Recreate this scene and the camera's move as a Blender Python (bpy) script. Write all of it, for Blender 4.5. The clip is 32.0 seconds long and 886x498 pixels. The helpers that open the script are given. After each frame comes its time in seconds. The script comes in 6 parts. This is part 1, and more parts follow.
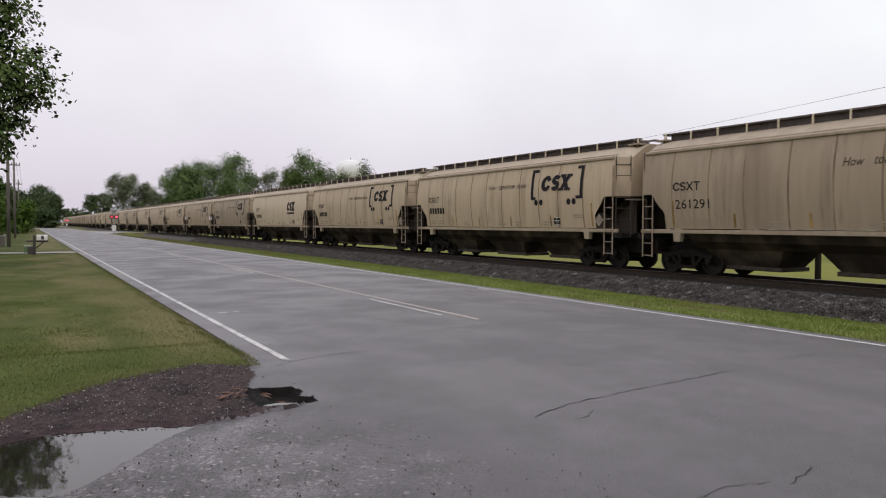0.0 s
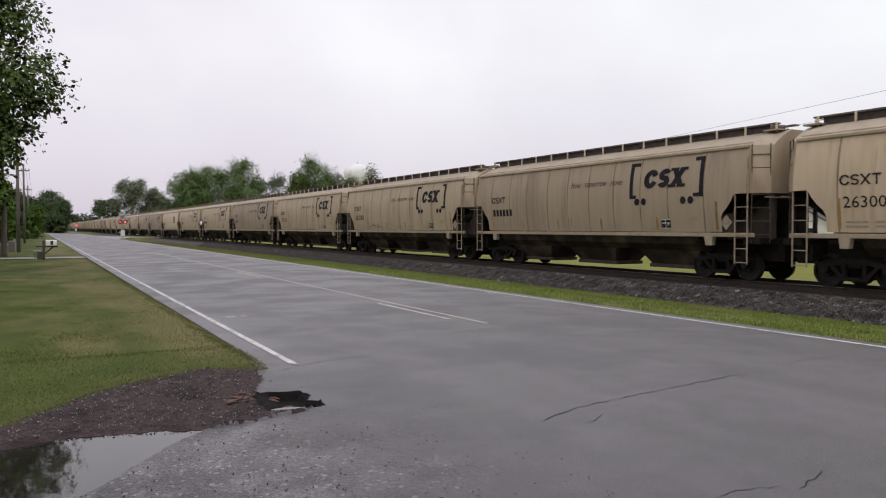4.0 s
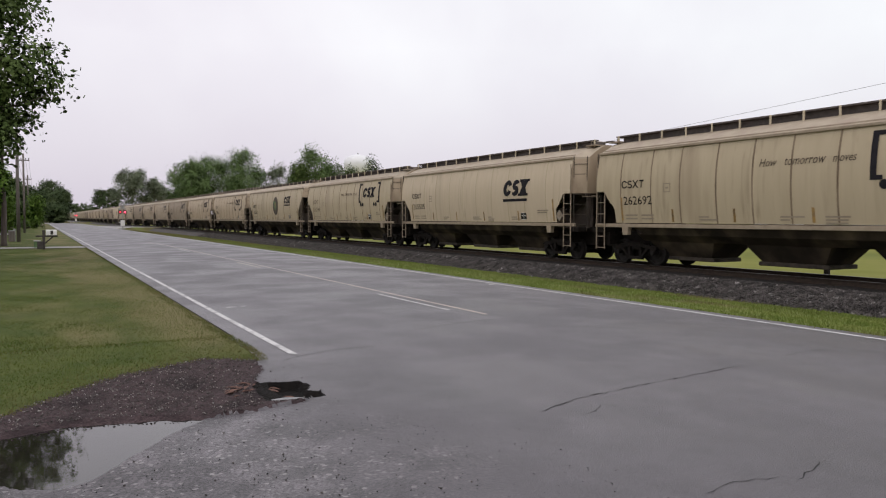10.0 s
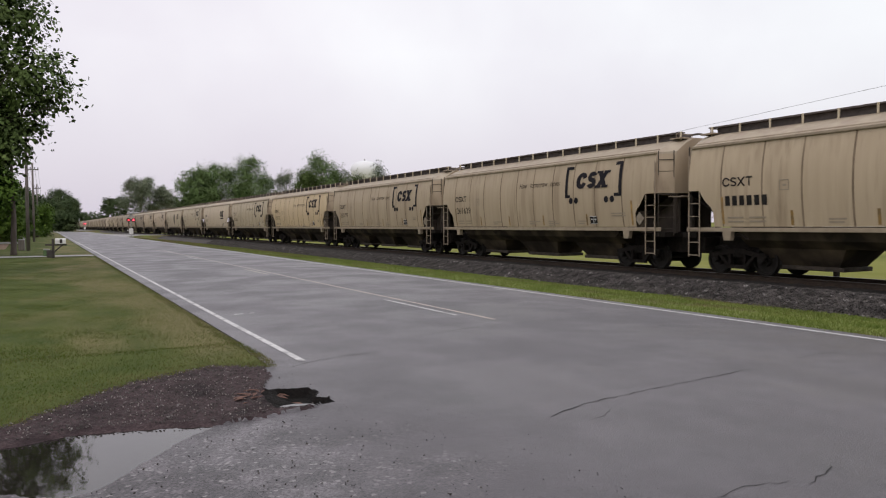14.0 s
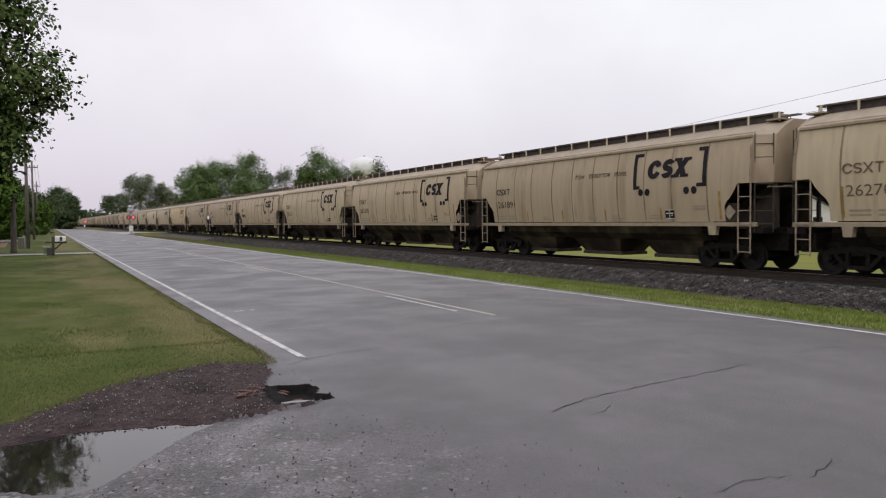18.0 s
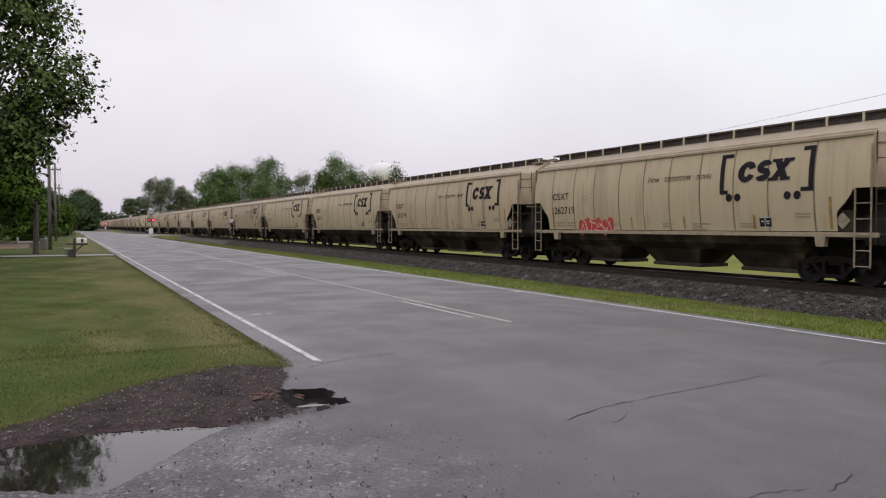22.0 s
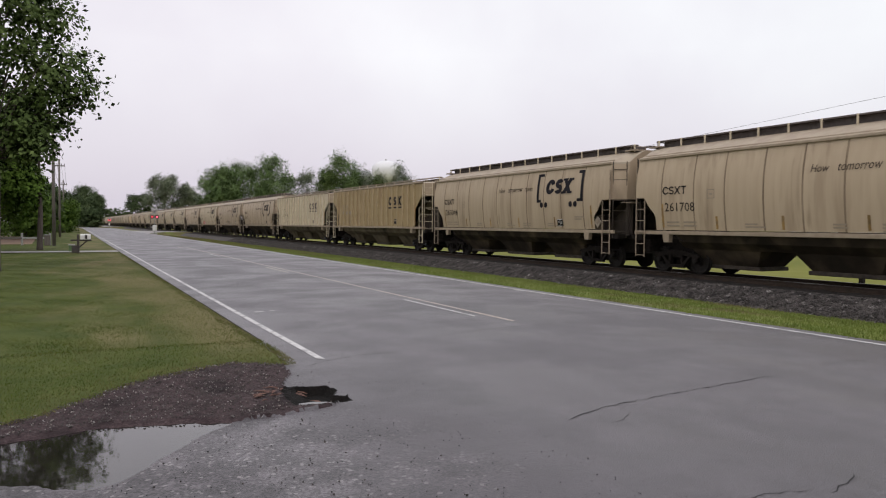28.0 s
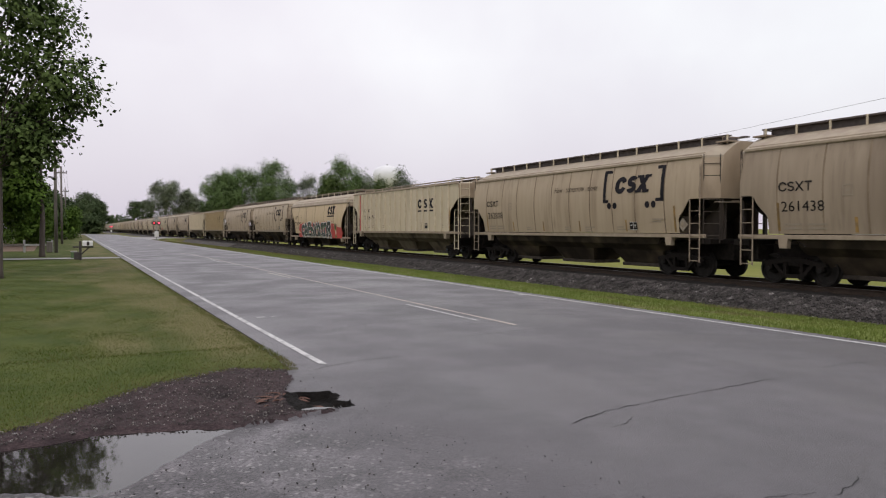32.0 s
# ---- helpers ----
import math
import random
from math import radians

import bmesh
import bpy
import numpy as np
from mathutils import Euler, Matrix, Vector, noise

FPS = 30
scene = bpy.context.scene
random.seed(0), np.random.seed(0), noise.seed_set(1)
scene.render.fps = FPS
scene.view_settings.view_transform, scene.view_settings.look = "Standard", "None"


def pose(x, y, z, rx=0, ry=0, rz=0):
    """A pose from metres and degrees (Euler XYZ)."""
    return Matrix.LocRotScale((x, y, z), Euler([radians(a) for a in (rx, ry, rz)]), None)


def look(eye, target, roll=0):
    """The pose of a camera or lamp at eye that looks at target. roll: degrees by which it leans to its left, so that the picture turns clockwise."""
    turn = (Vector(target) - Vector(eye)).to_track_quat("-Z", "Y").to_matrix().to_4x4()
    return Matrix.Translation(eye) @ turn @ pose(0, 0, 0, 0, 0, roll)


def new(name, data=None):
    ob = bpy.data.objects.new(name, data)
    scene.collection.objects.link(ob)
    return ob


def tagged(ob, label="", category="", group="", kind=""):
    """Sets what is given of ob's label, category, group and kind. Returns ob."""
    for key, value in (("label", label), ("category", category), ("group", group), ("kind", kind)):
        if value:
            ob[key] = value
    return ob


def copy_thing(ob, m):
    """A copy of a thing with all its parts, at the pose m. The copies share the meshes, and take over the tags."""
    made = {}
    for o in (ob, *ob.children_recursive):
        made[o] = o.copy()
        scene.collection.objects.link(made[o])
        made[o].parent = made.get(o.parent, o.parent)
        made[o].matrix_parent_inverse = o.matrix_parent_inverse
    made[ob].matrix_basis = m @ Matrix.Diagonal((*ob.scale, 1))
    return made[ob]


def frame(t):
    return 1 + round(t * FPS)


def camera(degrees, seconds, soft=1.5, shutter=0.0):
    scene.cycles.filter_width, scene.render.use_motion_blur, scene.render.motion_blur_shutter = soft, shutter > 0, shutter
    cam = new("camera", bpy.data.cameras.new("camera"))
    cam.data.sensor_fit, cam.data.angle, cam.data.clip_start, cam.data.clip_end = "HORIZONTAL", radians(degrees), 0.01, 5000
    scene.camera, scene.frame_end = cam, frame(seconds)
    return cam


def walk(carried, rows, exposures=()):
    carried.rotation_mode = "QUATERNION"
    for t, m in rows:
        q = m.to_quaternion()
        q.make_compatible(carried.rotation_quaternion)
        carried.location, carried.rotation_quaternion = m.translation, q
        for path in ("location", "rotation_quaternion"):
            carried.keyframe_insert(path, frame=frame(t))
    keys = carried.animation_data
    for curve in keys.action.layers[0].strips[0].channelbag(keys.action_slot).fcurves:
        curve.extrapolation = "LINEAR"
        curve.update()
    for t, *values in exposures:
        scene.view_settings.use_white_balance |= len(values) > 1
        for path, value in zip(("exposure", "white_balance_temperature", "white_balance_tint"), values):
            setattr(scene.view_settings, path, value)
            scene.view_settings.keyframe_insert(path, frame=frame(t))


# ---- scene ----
EYE = 1.58
cam = camera(61.5, 32.0, soft=1.12, shutter=0.06)
WALK = [
    (0.0, pose(0, 0, EYE, 88.043, -0.132, -29.100)),
    (0.5, pose(0, 0, EYE, 88.096, -0.124, -29.239)),
    (1.0, pose(0, 0, EYE, 88.240, -0.247, -29.281)),
    (1.5, pose(0, 0, EYE, 88.336, -0.135, -29.208)),
    (2.0, pose(0, 0, EYE, 88.331, 0.056, -29.051)),
    (2.5, pose(0, 0, EYE, 88.332, 0.074, -28.962)),
    (4.5, pose(0, 0, EYE, 88.315, -0.024, -28.378)),
    (5.0, pose(0, 0, EYE, 88.181, -0.281, -28.367)),
    (5.5, pose(0, 0, EYE, 87.951, -0.339, -28.627)),
    (6.0, pose(0, 0, EYE, 87.912, -0.318, -28.728)),
    (6.5, pose(0, 0, EYE, 88.218, -0.146, -28.120)),
    (7.0, pose(0, 0, EYE, 88.260, -0.070, -27.750)),
    (7.5, pose(0, 0, EYE, 88.167, -0.236, -27.760)),
    (8.0, pose(0, 0, EYE, 87.804, -0.494, -27.766)),
    (8.5, pose(0, 0, EYE, 87.573, -0.201, -27.847)),
    (9.0, pose(0, 0, EYE, 87.557, -0.205, -28.053)),
    (9.5, pose(0, 0, EYE, 87.613, -0.352, -28.489)),
    (10.0, pose(0, 0, EYE, 87.647, -0.113, -28.540)),
    (10.5, pose(0, 0, EYE, 87.727, 0.108, -28.515)),
    (11.0, pose(0, 0, EYE, 87.679, 0.176, -28.546)),
    (11.5, pose(0, 0, EYE, 87.710, 0.070, -28.527)),
    (12.0, pose(0, 0, EYE, 87.780, 0.000, -28.617)),
    (12.5, pose(0, 0, EYE, 87.824, 0.321, -28.946)),
    (13.0, pose(0, 0, EYE, 87.883, 0.553, -28.174)),
    (13.5, pose(0, 0, EYE, 87.966, 0.328, -27.857)),
    (15.5, pose(0, 0, EYE, 88.687, 0.139, -29.319)),
    (16.0, pose(0, 0, EYE, 88.729, -0.208, -29.651)),
    (16.5, pose(0, 0, EYE, 88.378, 0.494, -29.238)),
    (17.0, pose(0, 0, EYE, 88.542, 0.187, -29.361)),
    (17.5, pose(0, 0, EYE, 87.677, 0.235, -28.286)),
    (18.0, pose(0, 0, EYE, 87.752, 0.630, -28.003)),
    (18.5, pose(0, 0, EYE, 87.601, 1.094, -28.036)),
    (19.0, pose(0, 0, EYE, 87.570, 1.194, -27.925)),
    (19.5, pose(0, 0, EYE, 87.894, 0.738, -27.867)),
    (20.0, pose(0, 0, EYE, 88.174, 0.261, -27.635)),
    (20.5, pose(0, 0, EYE, 88.191, 0.177, -27.364)),
    (21.0, pose(0, 0, EYE, 88.247, -0.003, -27.208)),
    (21.5, pose(0, 0, EYE, 88.190, -0.223, -26.930)),
    (22.0, pose(0, 0, EYE, 88.219, 0.007, -26.683)),
    (22.5, pose(0, 0, EYE, 88.315, -0.108, -26.511)),
    (23.0, pose(0, 0, EYE, 88.397, -0.075, -26.309)),
    (23.5, pose(0, 0, EYE, 88.242, -0.128, -26.260)),
    (24.0, pose(0, 0, EYE, 88.204, -0.323, -26.177)),
    (24.5, pose(0, 0, EYE, 88.164, -0.331, -26.118)),
    (26.5, pose(0, 0, EYE, 88.502, -0.065, -25.985)),
    (27.0, pose(0, 0, EYE, 88.279, -0.238, -26.453)),
    (27.5, pose(0, 0, EYE, 88.191, -0.255, -26.634)),
    (28.0, pose(0, 0, EYE, 88.107, -0.360, -26.439)),
    (28.5, pose(0, 0, EYE, 88.055, -0.507, -26.320)),
    (29.0, pose(0, 0, EYE, 87.995, -0.098, -26.328)),
    (29.5, pose(0, 0, EYE, 87.942, -0.144, -26.260)),
    (30.0, pose(0, 0, EYE, 88.067, 0.033, -26.245)),
    (30.5, pose(0, 0, EYE, 88.272, 0.083, -26.323)),
    (31.0, pose(0, 0, EYE, 88.544, -0.006, -26.470)),
    (31.5, pose(0, 0, EYE, 88.612, 0.113, -26.370)),
    (32.0, pose(0, 0, EYE, 88.445, 0.008, -26.316)),
]
walk(cam, WALK)

# ---- light: an overcast sky and a wide, weak sun ----
world = bpy.data.worlds.new("overcast")
scene.world = world
world.use_nodes = True
wn, wl = world.node_tree.nodes, world.node_tree.links
sky = wn.new("ShaderNodeTexSky")
sky.sky_type = "NISHITA"
sky.sun_disc = False
sky.sun_elevation, sky.sun_rotation = radians(52), radians(215)
sky.air_density, sky.dust_density = 1.2, 5.0
bg = wn["Background"]
bg.inputs["Strength"].default_value = 0.118
cloud = wn.new("ShaderNodeTexNoise")
cloud.inputs["Scale"].default_value, cloud.inputs["Detail"].default_value = 2.6, 5
ramp = wn.new("ShaderNodeValToRGB")
ramp.color_ramp.elements[0].position, ramp.color_ramp.elements[1].position = 0.30, 0.72
ramp.color_ramp.elements[0].color = (7.5, 7.12, 7.75, 1)
ramp.color_ramp.elements[1].color = (8.98, 8.88, 9.16, 1)
place, axes, band = wn.new("ShaderNodeTexCoord"), wn.new("ShaderNodeSeparateXYZ"), wn.new("ShaderNodeMapRange")
haze = wn.new("ShaderNodeMixRGB")
haze.inputs["Color1"].default_value = (6.0, 5.5, 6.3, 1)
band.inputs["From Max"].default_value = 0.22
wl.new(place.outputs["Generated"], axes.inputs["Vector"])
wl.new(axes.outputs["Z"], band.inputs["Value"])
wl.new(band.outputs["Result"], haze.inputs["Fac"])
cover = wn.new("ShaderNodeMixRGB")
cover.inputs["Fac"].default_value = 0.93
wl.new(cloud.outputs["Fac"], ramp.inputs["Fac"])
wl.new(sky.outputs["Color"], cover.inputs["Color1"])
side, warm = wn.new("ShaderNodeMapRange"), wn.new("ShaderNodeMixRGB")
side.inputs["From Min"].default_value, side.inputs["From Max"].default_value = 0.25, 0.95
warm.blend_type = "MULTIPLY"
warm.inputs["Color2"].default_value = (1.03, 1.085, 1.05, 1)
wl.new(axes.outputs["X"], side.inputs["Value"])
wl.new(side.outputs["Result"], warm.inputs["Fac"])
wl.new(ramp.outputs["Color"], warm.inputs["Color1"])
wl.new(warm.outputs["Color"], haze.inputs["Color2"])
wl.new(haze.outputs["Color"], cover.inputs["Color2"])
wl.new(cover.outputs["Color"], bg.inputs["Color"])

sun = new("sun", bpy.data.lights.new("sun", "SUN"))
sun.data.energy, sun.data.angle, sun.data.color = 0.7, radians(30), (1.0, 0.97, 0.93)
sun.matrix_world = look((-30, -45, 70), (0, 0, 0))


# ---- materials ----
def mat(name, c1, c2, scale=8.0, rough=0.8, metal=0.0, bump=0.0, bscale=60.0, spec=0.5, stretch=(1, 1, 1),
        detail=5, c3=None, s3=0.6, f3=(0.5, 0.7), rand=0.0, emit=None, coat=0.0, rough2=None, grain=None, shift=(0, 0, 0), streak=None):
    """Two colours mixed by a noise in object space, a third in broad patches, bump, and a change from object to object."""
    m = bpy.data.materials.new(name)
    m.use_nodes = True
    n, k = m.node_tree.nodes, m.node_tree.links
    b = n["Principled BSDF"]
    tc, mp = n.new("ShaderNodeTexCoord"), n.new("ShaderNodeMapping")
    mp.inputs["Scale"].default_value, mp.inputs["Location"].default_value = stretch, shift
    k.new(tc.outputs["Object"], mp.inputs["Vector"])

    def tex(s, d):
        t = n.new("ShaderNodeTexNoise")
        t.inputs["Scale"].default_value, t.inputs["Detail"].default_value = s, d
        k.new(mp.outputs["Vector"], t.inputs["Vector"])
        return t.outputs["Fac"]

    def mixed(f, a, b_):
        x = n.new("ShaderNodeMixRGB")
        k.new(f, x.inputs["Fac"])
        for sock, v in ((x.inputs["Color1"], a), (x.inputs["Color2"], b_)):
            if isinstance(v, tuple):
                sock.default_value = (*v, 1)
            else:
                k.new(v, sock)
        return x.outputs["Color"]

    def steps(f, lo, hi):
        r = n.new("ShaderNodeMapRange")
        r.inputs["From Min"].default_value, r.inputs["From Max"].default_value = lo, hi
        k.new(f, r.inputs["Value"])
        return r.outputs["Result"]

    f1 = steps(tex(scale, detail), 0.32, 0.68)
    col = mixed(f1, c1, c2)
    if c3:
        col = mixed(steps(tex(s3, 4), *f3), col, c3)
    if streak:
        ms, ts = n.new("ShaderNodeMapping"), n.new("ShaderNodeTexNoise")
        ms.inputs["Scale"].default_value = (5.0, 5.0, 0.28)
        ts.inputs["Scale"].default_value, ts.inputs["Detail"].default_value = 1.0, 7
        k.new(tc.outputs["Object"], ms.inputs["Vector"])
        k.new(ms.outputs["Vector"], ts.inputs["Vector"])
        both = n.new("ShaderNodeMath")
        both.operation = "MULTIPLY"
        k.new(steps(ts.outputs["Fac"], 0.53, 0.86), both.inputs[0])
        k.new(steps(tex(0.55, 3), 0.30, 0.75), both.inputs[1])
        col = mixed(both.outputs["Value"], col, streak)
    if grain:
        grey = mixed(steps(tex(grain[0], 3), 0.3, 0.7), (1 - grain[1],) * 3, (1 + grain[1],) * 3)
        x = n.new("ShaderNodeMixRGB")
        x.blend_type = "MULTIPLY"
        x.inputs["Fac"].default_value = 1.0
        k.new(col, x.inputs["Color1"])
        k.new(grey, x.inputs["Color2"])
        col = x.outputs["Color"]
    if rand:
        oi, hsv = n.new("ShaderNodeObjectInfo"), n.new("ShaderNodeHueSaturation")
        r = n.new("ShaderNodeMapRange")
        r.inputs["To Min"].default_value, r.inputs["To Max"].default_value = 1 - rand, 1 + rand
        k.new(oi.outputs["Random"], r.inputs["Value"])
        k.new(r.outputs["Result"], hsv.inputs["Value"])
        k.new(col, hsv.inputs["Color"])
        col = hsv.outputs["Color"]
    k.new(col, b.inputs["Base Color"])
    b.inputs["Metallic"].default_value, b.inputs["Specular IOR Level"].default_value = metal, spec
    b.inputs["Coat Weight"].default_value = coat
    if rough2 is None:
        b.inputs["Roughness"].default_value = rough
    else:
        r = n.new("ShaderNodeMapRange")
        r.inputs["To Min"].default_value, r.inputs["To Max"].default_value = rough, rough2
        k.new(steps(tex(s3 * 1.7, 4), 0.35, 0.65), r.inputs["Value"])
        k.new(r.outputs["Result"], b.inputs["Roughness"])
    if bump:
        bp = n.new("ShaderNodeBump")
        bp.inputs["Strength"].default_value, bp.inputs["Distance"].default_value = bump, 0.02
        k.new(tex(bscale, 4), bp.inputs["Height"])
        k.new(bp.outputs["Normal"], b.inputs["Normal"])
    if emit:
        b.inputs["Emission Color"].default_value, b.inputs["Emission Strength"].default_value = (*emit[0], 1), emit[1]
    return m


TAN = mat("tan_paint", (0.447, 0.358, 0.253), (0.404, 0.320, 0.224), 3.2, 0.5, stretch=(1, 1, 0.10), c3=(0.235, 0.172, 0.115),
          s3=1.4, f3=(0.55, 0.82), rand=0.10, spec=0.2, bump=0.05, bscale=3, streak=(0.15, 0.105, 0.068))
TAN_OLD = mat("aged_tan_paint", (0.353, 0.268, 0.144), (0.324, 0.244, 0.132), 2.0, 0.6, stretch=(1, 1, 0.22), c3=(0.27, 0.18, 0.10),
              s3=0.9, f3=(0.55, 0.8), spec=0.2, bump=0.05, bscale=3, streak=(0.15, 0.1, 0.055))
PALE = mat("pale_grey_tan_paint", (0.562, 0.487, 0.353), (0.521, 0.449, 0.324), 1.8, 0.55, stretch=(1, 1, 0.22), c3=(0.42, 0.35, 0.25),
           s3=0.9, f3=(0.58, 0.85), spec=0.2, bump=0.05, bscale=3, streak=(0.27, 0.21, 0.14))
TAN_WARM = mat("warm_tan_paint", (0.578, 0.449, 0.280), (0.528, 0.406, 0.251), 3.0, 0.5, stretch=(1, 1, 0.10), c3=(0.30, 0.215, 0.135), s3=0.8, f3=(0.58, 0.85), spec=0.2, bump=0.05, bscale=3, streak=(0.22, 0.155, 0.09))
TAN_CLEAN = mat("clean_pale_tan_paint", (0.556, 0.460, 0.337), (0.515, 0.422, 0.308), 3.0, 0.5, stretch=(1, 1, 0.10), c3=(0.31, 0.25, 0.18), s3=0.8, f3=(0.6, 0.85), spec=0.2, bump=0.05, bscale=3, streak=(0.24, 0.19, 0.13))
TAN_MID = mat("sound_tan_paint", (0.476, 0.396, 0.276), (0.436, 0.360, 0.248), 3.1, 0.5, stretch=(1, 1, 0.10), c3=(0.275, 0.21, 0.145), s3=0.8, f3=(0.56, 0.84), spec=0.2, bump=0.05, bscale=3, streak=(0.17, 0.125, 0.082))
TAN_GREY = mat("greyed_tan_paint", (0.337, 0.270, 0.198), (0.305, 0.242, 0.176), 3.2, 0.55, stretch=(1, 1, 0.10), c3=(0.19, 0.145, 0.105), s3=0.8, f3=(0.52, 0.8), spec=0.2, bump=0.05, bscale=3, streak=(0.12, 0.088, 0.062))
SEAM = mat("dirty_weld_seam", (0.145, 0.104, 0.070), (0.29, 0.225, 0.155), 2.2, 0.7, stretch=(1, 1, 0.5), spec=0.2)
DULL = mat("dusty_white_plate", (0.36, 0.31, 0.25), (0.22, 0.18, 0.14), 5.0, 0.7)
# Rib paints a tone above the panels: light on the raised faces, as colour.
RIB = mat("lit_pale_rib_paint", (0.60, 0.525, 0.39), (0.51, 0.44, 0.32), 4.0, 0.55)
RIB_OLD = mat("lit_tan_rib_paint", (0.42, 0.33, 0.195), (0.35, 0.27, 0.155), 4.0, 0.55)
RUNG = mat("grimy_ladder_paint", (0.33, 0.262, 0.19), (0.19, 0.148, 0.108), 6.0, 0.65)
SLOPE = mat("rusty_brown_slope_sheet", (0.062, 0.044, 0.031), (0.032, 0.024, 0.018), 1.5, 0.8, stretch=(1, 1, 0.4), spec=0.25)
TRIM = mat("tan_trim_paint", (0.35, 0.285, 0.21), (0.27, 0.215, 0.155), 4.0, 0.6, rand=0.08, spec=0.25)
ROOF = mat("dusty_roof_paint", (0.40, 0.335, 0.25), (0.33, 0.27, 0.2), 2.4, 0.65, c3=(0.33, 0.26, 0.2), s3=1.2, rand=0.08)
# Underframe colour holds both soot and the shade below the car body.
SOOT_SHADE = mat("sooty_shaded_underframe_paint", (0.020, 0.016, 0.012), (0.042, 0.032, 0.023), 1.4, 0.85, c3=(0.105, 0.080, 0.052), s3=0.8, f3=(0.48, 0.72), spec=0.15)
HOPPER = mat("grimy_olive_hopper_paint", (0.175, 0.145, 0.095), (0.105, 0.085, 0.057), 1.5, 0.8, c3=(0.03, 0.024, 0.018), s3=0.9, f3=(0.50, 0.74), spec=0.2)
# Brown stain, darkened further with the shade between the car ends.
END = mat("brown_stained_shaded_end_sheet", (0.060, 0.044, 0.033), (0.026, 0.020, 0.017), 2.0, 0.85, stretch=(1, 1, 0.4))
GATE = mat("dirty_outlet_gate_steel", (0.075, 0.060, 0.046), (0.035, 0.028, 0.023), 5.0, 0.75, spec=0.3)
GRATE = mat("weathered_steel_grating", (0.075, 0.062, 0.058), (0.115, 0.094, 0.085), 6.0, 0.75)
IRON = mat("dark_cast_steel", (0.008, 0.007, 0.006), (0.018, 0.014, 0.012), 8.0, 0.8, spec=0.12)
TREAD = mat("worn_wheel_steel", (0.010, 0.009, 0.008), (0.02, 0.017, 0.015), 5.0, 0.7, spec=0.2)
CAP = mat("blue_grey_bearing_cap", (0.022, 0.032, 0.038), (0.04, 0.045, 0.05), 9.0, 0.6, rand=0.2)
NAVY = mat("faded_dark_navy_lettering", (0.012, 0.011, 0.015), (0.024, 0.021, 0.025), 3.0, 0.8, spec=0.15)
INK = mat("black_stencil_paint", (0.014, 0.012, 0.012), (0.03, 0.026, 0.024), 5.0, 0.8, spec=0.15)
FAINT = mat("faded_small_stencil_paint", (0.26, 0.21, 0.155), (0.32, 0.265, 0.2), 5.0, 0.75)
YELLOW = mat("dirty_yellow_reflector", (0.32, 0.19, 0.05), (0.17, 0.11, 0.05), 6.0, 0.6, rand=0.35)
WHITE = mat("white_paint", (0.72, 0.71, 0.69), (0.60, 0.59, 0.57), 5.0, 0.55)
RED = mat("red_spray_paint", (0.50, 0.045, 0.035), (0.36, 0.05, 0.04), 3.0, 0.6)
GREEN = mat("dark_green_spray_paint", (0.014, 0.034, 0.026), (0.008, 0.014, 0.014), 2.0, 0.6, c3=(0.03, 0.075, 0.03), s3=2.6, f3=(0.56, 0.7))
LIME = mat("lime_green_spray_paint", (0.14, 0.24, 0.03), (0.09, 0.17, 0.03), 5.0, 0.6)
EMBLEM = mat("dark_brown_green_emblem_paint", (0.05, 0.045, 0.028), (0.075, 0.045, 0.03), 6.0, 0.65)
LEAFGREEN = mat("emblem_leaf_green", (0.06, 0.115, 0.04), (0.09, 0.145, 0.05), 4.0, 0.6)
GOLD = mat("emblem_gold", (0.24, 0.16, 0.06), (0.19, 0.12, 0.05), 4.0, 0.6)

